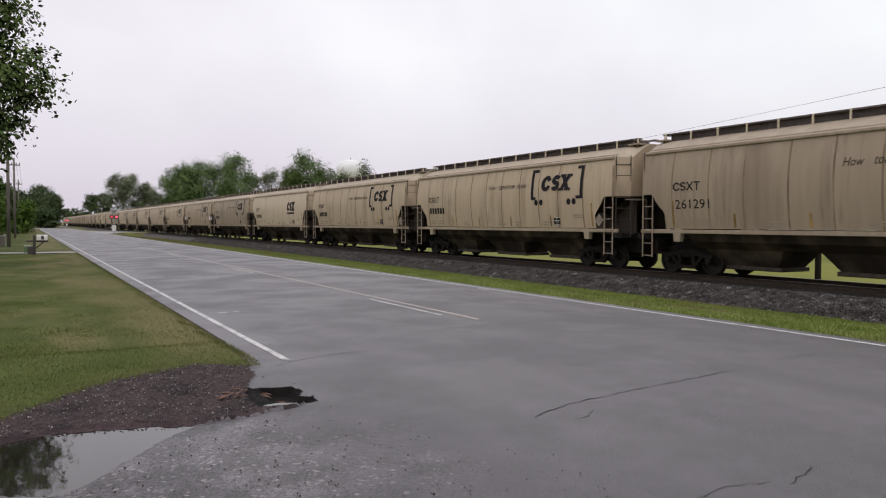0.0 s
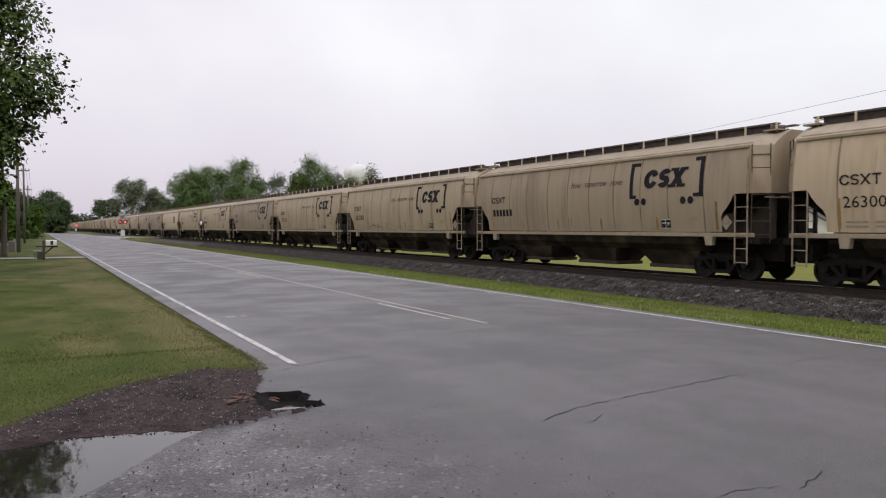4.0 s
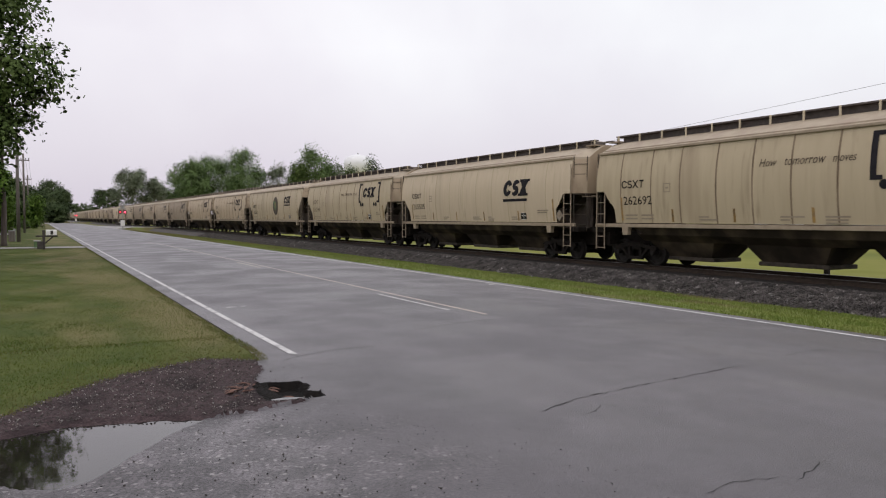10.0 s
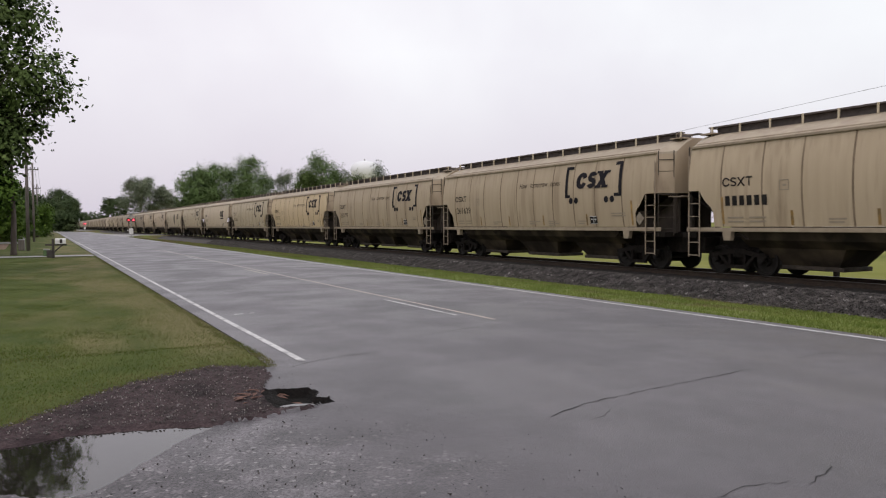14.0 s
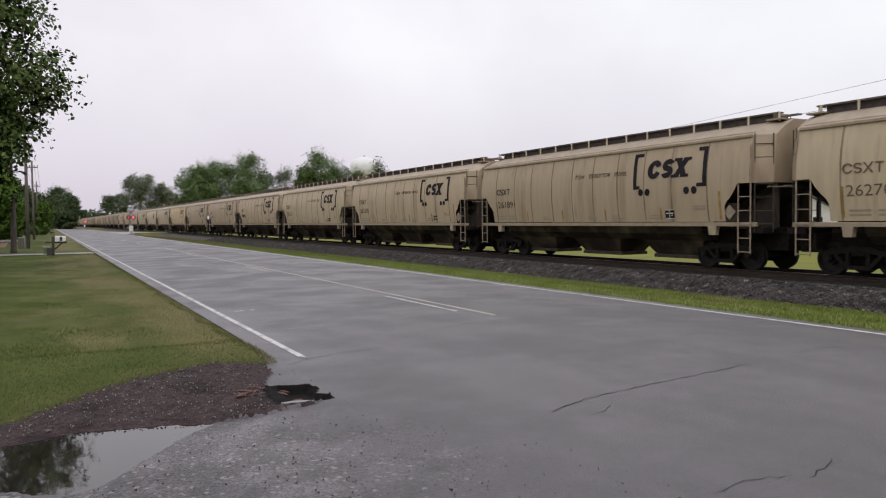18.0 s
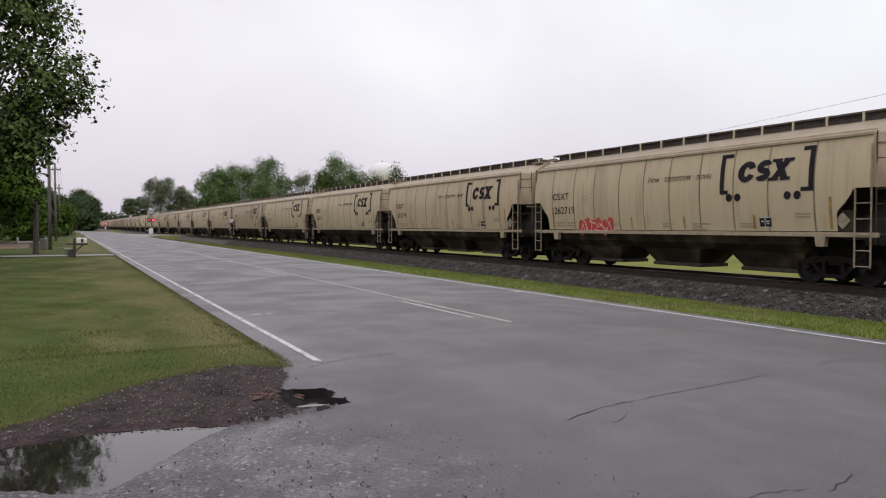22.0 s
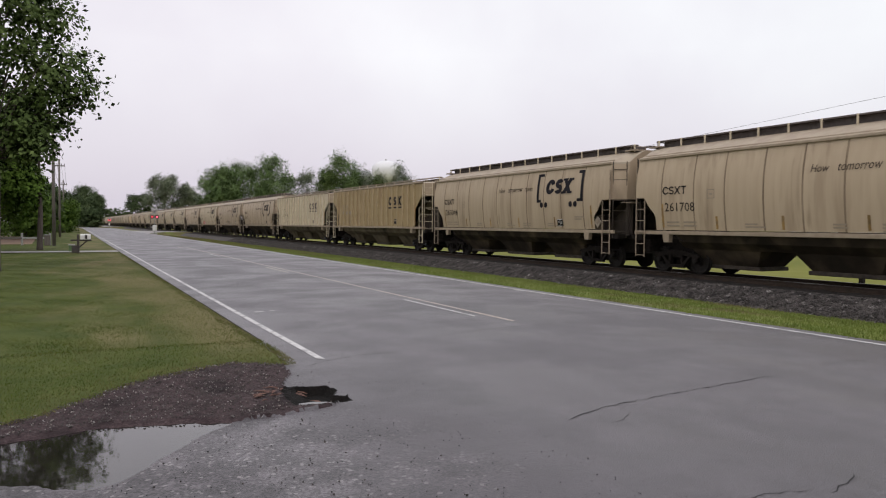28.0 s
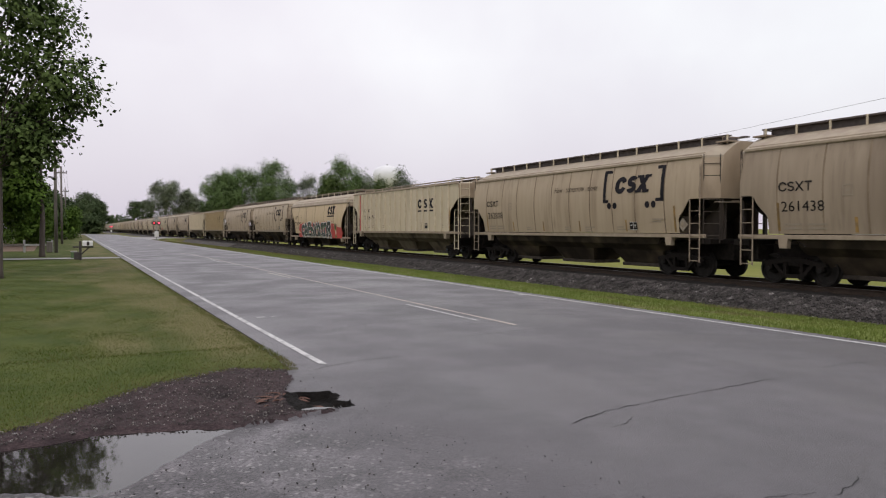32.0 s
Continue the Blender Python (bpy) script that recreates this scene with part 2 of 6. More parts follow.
def surface(name, build, rough, spec, bump=None):
    """A ground material whose colour is put together by build(tools) in the world's own axes."""
    m = bpy.data.materials.new(name)
    m.use_nodes = True
    n, k = m.node_tree.nodes, m.node_tree.links
    b = n["Principled BSDF"]
    tc, ax = n.new("ShaderNodeTexCoord"), n.new("ShaderNodeSeparateXYZ")
    k.new(tc.outputs["Object"], ax.inputs["Vector"])

    def put(sock, v):
        if isinstance(v, tuple):
            sock.default_value = (*v, 1)
        elif isinstance(v, (int, float)):
            sock.default_value = v
        else:
            k.new(v, sock)

    class Tools:
        x, y = ax.outputs["X"], ax.outputs["Y"]

        @staticmethod
        def noise(scale, detail=4, stretch=(1, 1, 1), turn=0.0):
            mp, t = n.new("ShaderNodeMapping"), n.new("ShaderNodeTexNoise")
            mp.inputs["Scale"].default_value, mp.inputs["Rotation"].default_value = stretch, (0, 0, radians(turn))
            t.inputs["Scale"].default_value, t.inputs["Detail"].default_value = scale, detail
            k.new(tc.outputs["Object"], mp.inputs["Vector"])
            k.new(mp.outputs["Vector"], t.inputs["Vector"])
            return t.outputs["Fac"]

        @staticmethod
        def chips(scale):
            t = n.new("ShaderNodeTexVoronoi")
            t.inputs["Scale"].default_value = scale
            k.new(tc.outputs["Object"], t.inputs["Vector"])
            bw = n.new("ShaderNodeRGBToBW")
            k.new(t.outputs["Color"], bw.inputs["Color"])
            return bw.outputs["Val"]

        @staticmethod
        def span(v, lo, hi, a=0.0, c=1.0):
            r = n.new("ShaderNodeMapRange")
            r.interpolation_type = "SMOOTHSTEP"
            for key, q in (("From Min", lo), ("From Max", hi), ("To Min", a), ("To Max", c)):
                r.inputs[key].default_value = q
            k.new(v, r.inputs["Value"])
            return r.outputs["Result"]

        @staticmethod
        def calc(op, a, c):
            t = n.new("ShaderNodeMath")
            t.operation = op
            put(t.inputs[0], a)
            put(t.inputs[1], c)
            return t.outputs["Value"]

        @staticmethod
        def mix(f, a, c, how="MIX"):
            t = n.new("ShaderNodeMixRGB")
            t.blend_type = how
            for sock, v in zip((t.inputs["Fac"], t.inputs["Color1"], t.inputs["Color2"]), (f, a, c)):
                put(sock, v)
            return t.outputs["Color"]

    put(b.inputs["Base Color"], build(Tools))
    put(b.inputs["Roughness"], rough(Tools) if callable(rough) else rough)
    b.inputs["Specular IOR Level"].default_value = spec
    if bump:
        bp = n.new("ShaderNodeBump")
        bp.inputs["Strength"].default_value, bp.inputs["Distance"].default_value = bump[0], 0.02
        k.new(Tools.noise(bump[1]), bp.inputs["Height"])
        k.new(bp.outputs["Normal"], b.inputs["Normal"])
    return m


def road_colour(t):
    """Grey asphalt, smooth and streaked on the road, ravelled down to its stones beside the puddle."""
    col = t.mix(t.span(t.noise(0.9, 5, (1, 0.16, 1)), 0.32, 0.68), (0.101, 0.092, 0.102), (0.143, 0.131, 0.143))
    col = t.mix(t.span(t.noise(0.35, 4, (1, 0.35, 1)), 0.45, 0.7, 0, 0.8), col, (0.092, 0.087, 0.093))
    col = t.mix(t.span(t.noise(0.9, 7, (0.42, 1.3, 1), 26), 0.52, 0.76, 0, 0.42), col, (0.070, 0.066, 0.070))
    col = t.mix(t.span(t.noise(3.2, 7), 0.30, 0.72, 0.30, 0.0), col, (0.065, 0.061, 0.065))
    col = t.mix(t.span(t.noise(0.8, 6, (1.7, 0.07, 1)), 0.55, 0.75, 0, 0.35), col, (0.178, 0.166, 0.176))
    col = t.mix(t.span(t.noise(60, 3), 0.3, 0.7, 0.75, 0.0), col, (0.66, 0.66, 0.66), "MULTIPLY")
    rough = t.mix(t.span(t.noise(2.2, 5), 0.35, 0.7), (0.074, 0.067, 0.073), (0.182, 0.165, 0.178))
    rough = t.mix(t.span(t.chips(62), 0.15, 0.80, 0.9, 0.0), rough, (0.28, 0.28, 0.28), "MULTIPLY")
    rough = t.mix(t.span(t.chips(41), 0.78, 0.90, 0.0, 0.75), rough, (0.31, 0.29, 0.29))
    wob = t.calc("MULTIPLY", t.calc("SUBTRACT", t.noise(1.3, 5), 0.5), 3.0)
    fx = t.span(t.calc("ADD", t.x, wob), 3.0, 1.2)
    fy = t.span(t.calc("ADD", t.y, wob), 6.6, 5.2)
    return t.mix(t.calc("MULTIPLY", fx, fy), col, rough)


def lawn_colour(t):
    """Mown grass: green with straw patches, drier towards the road."""
    col = t.mix(t.span(t.noise(1.4, 5), 0.30, 0.70), (0.057, 0.080, 0.016), (0.095, 0.114, 0.027))
    col = t.mix(t.span(t.noise(38, 3), 0.3, 0.7, 0.0, 0.5), col, (0.038, 0.052, 0.014))
    edge_ = t.calc("MULTIPLY", t.span(t.x, -1.6, 2.2, 0.0, 0.24), t.span(t.y, 8.0, 11.0))
    dry = t.calc("ADD", t.noise(0.42, 5, (1.6, 0.6, 1)), edge_)
    col = t.mix(t.span(dry, 0.52, 0.82, 0, 0.85), col, (0.172, 0.148, 0.070))
    return t.mix(t.span(t.noise(5, 4), 0.52, 0.75, 0.0, 0.45), col, (0.112, 0.108, 0.040))


ASPHALT = surface("damp_worn_asphalt", road_colour, lambda t: t.span(t.noise(0.6, 4), 0.35, 0.65, 0.36, 0.52), 0.5, (0.36, 85))
GRASS = surface("mown_lawn", lawn_colour, 0.9, 0.15, (0.6, 30))
DIRT = mat("wet_brown_dirt", (0.036, 0.0235, 0.0255), (0.078, 0.054, 0.056), 26.0, 0.85, spec=0.2, bump=1.0, bscale=45, c3=(0.020, 0.0135, 0.0145), s3=2, grain=(70, 0.35))
WATER = mat("still_rain_water", (0.016, 0.014, 0.012), (0.022, 0.019, 0.016), 3.0, 0.03, spec=0.85, bump=0.03, bscale=9, stretch=(1, 0.5, 1))
# Wet soil, taken near black to include the shadow inside the hole.
PIT = mat("wet_soil_with_pit_shade", (0.003, 0.0025, 0.002), (0.007, 0.005, 0.004), 20.0, 0.9, bump=0.8, bscale=40, spec=0.2)
STEEL = mat("polished_rail_head", (0.26, 0.25, 0.245), (0.20, 0.19, 0.185), 3.0, 0.42, metal=0.8)
CRACK = mat("dark_open_crack", (0.018, 0.018, 0.018), (0.03, 0.03, 0.03), 9.0, 0.9)
LINE = mat("worn_white_road_paint", (0.62, 0.61, 0.60), (0.46, 0.45, 0.45), 9.0, 0.6, c3=(0.22, 0.21, 0.215), s3=4.5, f3=(0.52, 0.72))
LINE2 = mat("worn_yellowish_road_paint", (0.60, 0.51, 0.45), (0.44, 0.38, 0.34), 9.0, 0.6, c3=(0.2, 0.18, 0.17), s3=3.5, f3=(0.52, 0.8))
BLADE = mat("lawn_blades", (0.056, 0.086, 0.013), (0.098, 0.120, 0.024), 1.2, 0.85, c3=(0.142, 0.134, 0.050), s3=0.42, f3=(0.52, 0.80), spec=0.12, stretch=(1.6, 0.6, 1))
STRAW = mat("dry_lawn_blades", (0.165, 0.145, 0.064), (0.118, 0.120, 0.044), 1.3, 0.85, spec=0.12)


def verge_colour(t):
    """Bright roadside grass, patchy and drier farther along the track."""
    col = t.mix(t.span(t.noise(0.8, 5), 0.32, 0.68), (0.114, 0.155, 0.031), (0.174, 0.204, 0.057))
    dry = t.calc("ADD", t.noise(0.45, 5), t.span(t.y, 18.0, 80.0, 0.0, 0.15))
    return t.mix(t.span(dry, 0.52, 0.74), col, (0.150, 0.124, 0.064))


VERGE = surface("bright_verge_grass", verge_colour, 0.9, 0.12)
FIELD = mat("yellow_green_field", (0.165, 0.175, 0.034), (0.205, 0.205, 0.052), 0.4, 0.9, c3=(0.13, 0.145, 0.03), s3=0.05, spec=0.1)
BALLAST = mat("grey_track_ballast", (0.030, 0.026, 0.024), (0.10, 0.088, 0.082), 18.0, 0.85, bump=1.0, bscale=22)
STONE = mat("ballast_stone", (0.032, 0.029, 0.028), (0.115, 0.103, 0.098), 3.3, 0.85, c3=(0.30, 0.28, 0.27), s3=4.1, f3=(0.60, 0.72), spec=0.25, grain=(9, 0.5))
PEBBLE = mat("mixed_pebbles", (0.035, 0.03, 0.028), (0.14, 0.125, 0.12), 9.0, 0.8, c3=(0.32, 0.30, 0.29), s3=12, f3=(0.6, 0.7), spec=0.2)
PALE_STONE = mat("pale_pebbles", (0.36, 0.33, 0.31), (0.20, 0.17, 0.155), 15.0, 0.8, spec=0.2)
TIE = mat("creosoted_timber", (0.016, 0.013, 0.011), (0.034, 0.027, 0.022), 9.0, 0.85, stretch=(0.3, 2, 2), rand=0.2)
# Darker ballast: the shadow under rails and train is put into this colour.
SHADED_BALLAST = mat("shade_darkened_ballast", (0.010, 0.009, 0.008), (0.030, 0.026, 0.024), 14.0, 0.85, bump=1.0, bscale=22, spec=0.2)
SLOGAN = mat("thin_worn_slogan_paint", (0.085, 0.064, 0.048), (0.05, 0.038, 0.030), 5.0, 0.8, spec=0.15)
WORN_INK = mat("dusty_worn_stencil_paint", (0.17, 0.128, 0.092), (0.10, 0.076, 0.058), 5.0, 0.8, spec=0.15)
RAIL = mat("rusty_rail_steel", (0.030, 0.022, 0.017), (0.05, 0.036, 0.027), 9.0, 0.75, spec=0.2)
BARK = mat("rough_bark", (0.060, 0.047, 0.040), (0.11, 0.088, 0.075), 6.0, 0.9, stretch=(1, 1, 0.25), bump=0.8, bscale=14)
STAIN = mat("brown_stained_end_paint", (0.41, 0.325, 0.235), (0.32, 0.25, 0.178), 1.6, 0.7, stretch=(1, 1, 0.4), c3=(0.15, 0.108, 0.074), s3=1.1, f3=(0.60, 0.84), spec=0.2)
LEAF = mat("broad_green_leaves", (0.060, 0.096, 0.023), (0.101, 0.148, 0.039), 0.8, 0.7, c3=(0.156, 0.202, 0.058), s3=0.9, f3=(0.55, 0.75), spec=0.25)
LEAF2 = mat("yellow_green_leaves", (0.081, 0.150, 0.021), (0.130, 0.208, 0.034), 0.5, 0.7, c3=(0.039, 0.075, 0.013), s3=0.7, spec=0.15)
# Mid green for far trees, lightened by haze mixed into the leaf colour.
LEAF5 = mat("hazy_mid_green_leaves", (0.110, 0.174, 0.058), (0.161, 0.228, 0.086), 0.3, 0.8, c3=(0.077, 0.126, 0.038), s3=0.2, spec=0.2)
# Leaves greyed and paled so that the colour carries the distance haze.
LEAF3 = mat("hazy_grey_green_leaves", (0.154, 0.185, 0.116), (0.204, 0.226, 0.149), 0.3, 0.8, c3=(0.116, 0.149, 0.083), s3=0.25, spec=0.2)
LEAF4 = mat("deep_green_leaves", (0.050, 0.077, 0.031), (0.077, 0.110, 0.043), 0.3, 0.8, c3=(0.102, 0.134, 0.054), s3=0.3, spec=0.2)
POLE = mat("weathered_pole_timber", (0.10, 0.085, 0.075), (0.15, 0.13, 0.115), 5.0, 0.9, stretch=(1, 1, 0.15))
WIRE = mat("dark_cable", (0.05, 0.05, 0.05), (0.07, 0.07, 0.07), 3.0, 0.6)
DARKBOX = mat("dark_painted_wood", (0.035, 0.03, 0.027), (0.06, 0.05, 0.045), 5.0, 0.8)
LAMPRED = mat("lit_red_lens", (0.6, 0.02, 0.03), (0.5, 0.02, 0.03), 5.0, 0.3, emit=((1.0, 0.05, 0.09), 5.0))
LAMPDIM = mat("dim_red_lens", (0.25, 0.015, 0.02), (0.2, 0.015, 0.02), 5.0, 0.3, emit=((1.0, 0.05, 0.08), 1.6))
TANK = mat("white_tank_paint", (0.80, 0.80, 0.81), (0.74, 0.74, 0.76), 0.4, 0.5)
GRAVEL = mat("pale_gravel_drive", (0.24, 0.23, 0.225), (0.32, 0.305, 0.295), 6.0, 0.6, bump=0.5, bscale=30)
SOIL = mat("reddish_bare_soil", (0.19, 0.12, 0.085), (0.24, 0.16, 0.11), 1.5, 0.95)
GREYBOX = mat("grey_painted_steel", (0.26, 0.26, 0.24), (0.31, 0.31, 0.29), 4.0, 0.6)
LITTER = mat("dead_brown_leaves", (0.085, 0.040, 0.030), (0.16, 0.082, 0.058), 30.0, 0.8)
SHINGLE = mat("dark_roof_shingle", (0.07, 0.065, 0.06), (0.10, 0.09, 0.085), 4.0, 0.9)
GLASS = mat("dark_window_glass", (0.02, 0.022, 0.025), (0.03, 0.03, 0.035), 2.0, 0.08)


# ---- mesh tools ----
class Geo:
    """Collects corners and faces of one mesh."""

    def __init__(self):
        self.v, self.f, self.m = [], [], []

    def add(self, verts, faces, slot=0):
        o = len(self.v)
        self.v += [tuple(p) for p in verts]
        self.f += [tuple(i + o for i in f) for f in faces]
        self.m += [slot] * len(faces)
        return self

    def box(self, x0, x1, y0, y1, z0, z1, slot=0, c=0.0):
        if c <= 0:
            v = [(x, y, z) for z in (z0, z1) for y in (y0, y1) for x in (x0, x1)]
            f = [(0, 2, 3, 1), (4, 5, 7, 6), (0, 1, 5, 4), (2, 6, 7, 3), (0, 4, 6, 2), (1, 3, 7, 5)]
            return self.add(v, f, slot)
        b = bmesh.new()
        bmesh.ops.create_cube(b, size=1, matrix=Matrix.Translation(((x0 + x1) / 2, (y0 + y1) / 2, (z0 + z1) / 2))
                              @ Matrix.Diagonal((x1 - x0, y1 - y0, z1 - z0, 1)))
        bmesh.ops.bevel(b, geom=b.edges[:], offset=c, segments=1, affect="EDGES")
        b.verts.index_update()
        self.add([p.co[:] for p in b.verts], [[p.index for p in f.verts] for f in b.faces], slot)
        b.free()
        return self

    def tube(self, path, radii, seg=8, slot=0):
        """A round bar along a path, with one radius or one for each point."""
        path = [Vector(p) for p in path]
        if not hasattr(radii, "__len__"):
            radii = [radii] * len(path)
        vs, fs = [], []
        for i, p in enumerate(path):
            d = (path[min(i + 1, len(path) - 1)] - path[max(i - 1, 0)]).normalized()
            side = d.orthogonal().normalized() if abs(d.z) > 0.95 else d.cross(Vector((0, 0, 1))).normalized()
            up = side.cross(d)
            for j in range(seg):
                a = math.tau * j / seg
                vs.append(p + (side * math.cos(a) + up * math.sin(a)) * radii[i])
        for i in range(len(path) - 1):
            for j in range(seg):
                k = (j + 1) % seg
                fs.append((i * seg + j, i * seg + k, (i + 1) * seg + k, (i + 1) * seg + j))
        fs.append(tuple(reversed(range(seg))))
        fs.append(tuple((len(path) - 1) * seg + j for j in range(seg)))
        return self.add(vs, fs, slot)

    def prism(self, outline, x0, x1, slot=0):
        """An outline in (y, z) given a thickness from x0 to x1."""
        n = len(outline)
        v = [(x0, y, z) for y, z in outline] + [(x1, y, z) for y, z in outline]
        f = [tuple(range(n)), tuple(reversed(range(n, 2 * n)))]
        f += [(i, i + n, (i + 1) % n + n, (i + 1) % n) for i in range(n)]
        return self.add(v, f, slot)

    def lathe(self, prof, origin, axis="x", seg=24, slot=0):
        """Turns a profile of (along, radius) round an axis."""
        vs, fs = [], []
        for a, r in prof:
            for j in range(seg):
                c, s = r * math.cos(math.tau * j / seg), r * math.sin(math.tau * j / seg)
                p = (a, c, s) if axis == "x" else (c, s, a)
                vs.append(tuple(o + q for o, q in zip(origin, p)))
        for i in range(len(prof) - 1):
            for j in range(seg):
                k = (j + 1) % seg
                fs.append((i * seg + j, i * seg + k, (i + 1) * seg + k, (i + 1) * seg + j))
        fs.append(tuple(range(seg)))
        fs.append(tuple((len(prof) - 1) * seg + j for j in range(seg)))
        return self.add(vs, fs, slot)

    def mesh(self, name, mats, smooth=False, fix=True):
        me = bpy.data.meshes.new(name)
        me.from_pydata(self.v, [], self.f)
        for m in mats if isinstance(mats, (list, tuple)) else [mats]:
            me.materials.append(m)
        if any(self.m):
            me.polygons.foreach_set("material_index", self.m)
        if fix:
            b = bmesh.new()
            b.from_mesh(me)
            bmesh.ops.recalc_face_normals(b, faces=b.faces[:])
            b.to_mesh(me)
            b.free()
        if smooth:
            me.polygons.foreach_set("use_smooth", [True] * len(me.polygons))
        me.update()
        return me


def part(name, geo, mats, parent, label="", smooth=False, fix=True):
    """Links a mesh as one part under a thing or under a part."""
    me = geo if isinstance(geo, bpy.types.Mesh) else geo.mesh(name, mats, smooth, fix)
    ob = new(name, me)
    ob.parent = parent
    return tagged(ob, label)


def thing(name, label, category, group="", kind="", m=None, geo=None, mats=None, smooth=False, fix=True):
    """A top-level thing: an Empty at its base, or one mesh."""
    ob = new(name, geo.mesh(name, mats, smooth, fix) if geo else None)
    if m is not None:
        ob.matrix_basis = m
    return tagged(ob, label, category, group, kind)


def fast_mesh(name, verts, faces, mats, slots=None, smooth=False):
    """A mesh out of numpy arrays, all faces with the same number of corners."""
    me = bpy.data.meshes.new(name)
    nv, nf, k = len(verts), len(faces), faces.shape[1]
    me.vertices.add(nv)
    me.vertices.foreach_set("co", np.ascontiguousarray(verts, dtype=np.float32).ravel())
    me.loops.add(nf * k)
    me.loops.foreach_set("vertex_index", np.ascontiguousarray(faces, dtype=np.int32).ravel())
    me.polygons.add(nf)
    me.polygons.foreach_set("loop_start", np.arange(0, nf * k, k, dtype=np.int32))
    if slots is not None:
        me.polygons.foreach_set("material_index", np.asarray(slots, dtype=np.int32))
    for m in mats:
        me.materials.append(m)
    if smooth:
        me.polygons.foreach_set("use_smooth", np.ones(nf, dtype=bool))
    me.update(calc_edges=True)
    me.validate()
    return me


def wobble(x, y, s, seed=0.0):
    """A smooth noise about 0 for arrays."""
    return (np.sin(x * s * 1.7 + seed) * np.cos(y * s * 1.3 - seed * 1.7) + 0.6 * np.sin(x * s * 3.9 - y * s * 3.1 + seed * 2.3)
            + 0.4 * np.sin(x * s * 7.7 + y * s * 8.9 + seed)) / 2.0


# ---- ground, road, track ----
ROAD_L, ROAD_R = 2.28, 10.05          # edges of the road's asphalt
TRACK_X, RAIL_Z = 20.3, -0.10         # track axis, top of rail


def ground_z(x, y):
    """Height of the natural ground: lawn, verge falling to the ditch, field behind the track."""
    z = np.where(x < ROAD_L, -0.02 + 0.03 * wobble(x, y, 0.35) * np.clip((ROAD_L - x) / 4, 0, 1), 0.0)
    z = np.where((x >= ROAD_L) & (x < ROAD_R), -0.30, z)
    verge = -0.03 - 0.66 * np.clip((x - ROAD_R) / (16.8 - ROAD_R), 0, 1) ** 1.15
    z = np.where((x >= ROAD_R) & (x < 17.0), verge + 0.02 * wobble(x, y, 1.1), z)
    z = np.where((x >= 17.0) & (x < 24.0), -0.80, z)
    return np.where(x >= 24.0, -0.62 + 0.05 * wobble(x, y, 0.1), z)


def grid_faces(nx, ny):
    i, j = np.meshgrid(np.arange(nx - 1), np.arange(ny - 1), indexing="ij")
    a = (i * ny + j).ravel()
    return np.stack([a, a + ny, a + ny + 1, a + 1], 1)


NEAR = (-4.0, 2.28, 2.0, 10.0)        # the stretch of roadside that is modelled finely
xs = np.concatenate([[-3000, -900, -300, -120, -60, -35], np.arange(-22, -4, 2.0), np.arange(-4, 2.0, 1.0), [2.0, 2.279, 2.281, 10.04, 10.06],
                     np.arange(10.6, 17, 0.55), [16.99, 17.01, 23.99, 24.01], np.arange(27, 60, 6), [80, 120, 200, 400, 1000, 3000]])
ys = np.concatenate([[-3000, -800, -200, -80, -40, -20, -10, -4, 0, 2], np.arange(3, 10, 1.0), np.arange(10, 60, 1.5), np.arange(60, 200, 6),
                     [220, 260, 320, 400, 600, 1000, 1600, 3000]])
gx, gy = np.meshgrid(xs, ys, indexing="ij")
gv = np.stack([gx.ravel(), gy.ravel(), ground_z(gx.ravel(), gy.ravel())], 1)
gf = grid_faces(len(xs), len(ys))
mid = gv[gf].mean(1)
keep = ~((mid[:, 0] > NEAR[0]) & (mid[:, 0] < NEAR[1]) & (mid[:, 1] > NEAR[2]) & (mid[:, 1] < NEAR[3]))
keep &= ~((mid[:, 0] > -6) & (mid[:, 0] < NEAR[1]) & (mid[:, 1] < NEAR[2]) & (mid[:, 1] > -40))
slots = np.where(mid[:, 0] < ROAD_R, 0, np.where(mid[:, 0] < 20, 1, 2))
tagged(new("ground", fast_mesh("ground", gv, gf[keep], [GRASS, VERGE, FIELD], slots[keep], True)),
       "mown green lawn, road verge and open field", "ground", kind="structure")


def inside(poly, x, y):
    """Signed distance to a closed outline, positive within."""
    px, py = np.asarray(x, float), np.asarray(y, float)
    best, odd = np.full(px.shape, 1e9), np.zeros(px.shape, bool)
    for (ax, ay), (bx, by) in zip(poly, poly[1:] + poly[:1]):
        dx, dy = bx - ax, by - ay
        t = np.clip(((px - ax) * dx + (py - ay) * dy) / (dx * dx + dy * dy), 0, 1)
        best = np.minimum(best, np.hypot(px - ax - t * dx, py - ay - t * dy))
        cross = ((ay > py) != (by > py)) & (px < (bx - ax) * (py - ay) / (by - ay + 1e-12) + ax)
        odd ^= cross
    return np.where(odd, best, -best)


DIRT_AREA = [(-9, 4.4), (-2.2, 5.5), (-1.0, 5.8), (-0.2, 5.97), (0.23, 6.05), (0.75, 5.97), (1.1, 5.97), (1.6, 6.06), (1.96, 6.16), (2.24, 6.43),
             (2.0, 6.72), (1.78, 6.95), (1.95, 7.5), (2.12, 8.14), (1.62, 8.49), (1.2, 8.32), (0.68, 7.98), (0.38, 7.66), (-0.01, 7.13), (-0.32, 6.73),
             (-0.9, 6.40), (-2.2, 6.1), (-9, 5.2)]
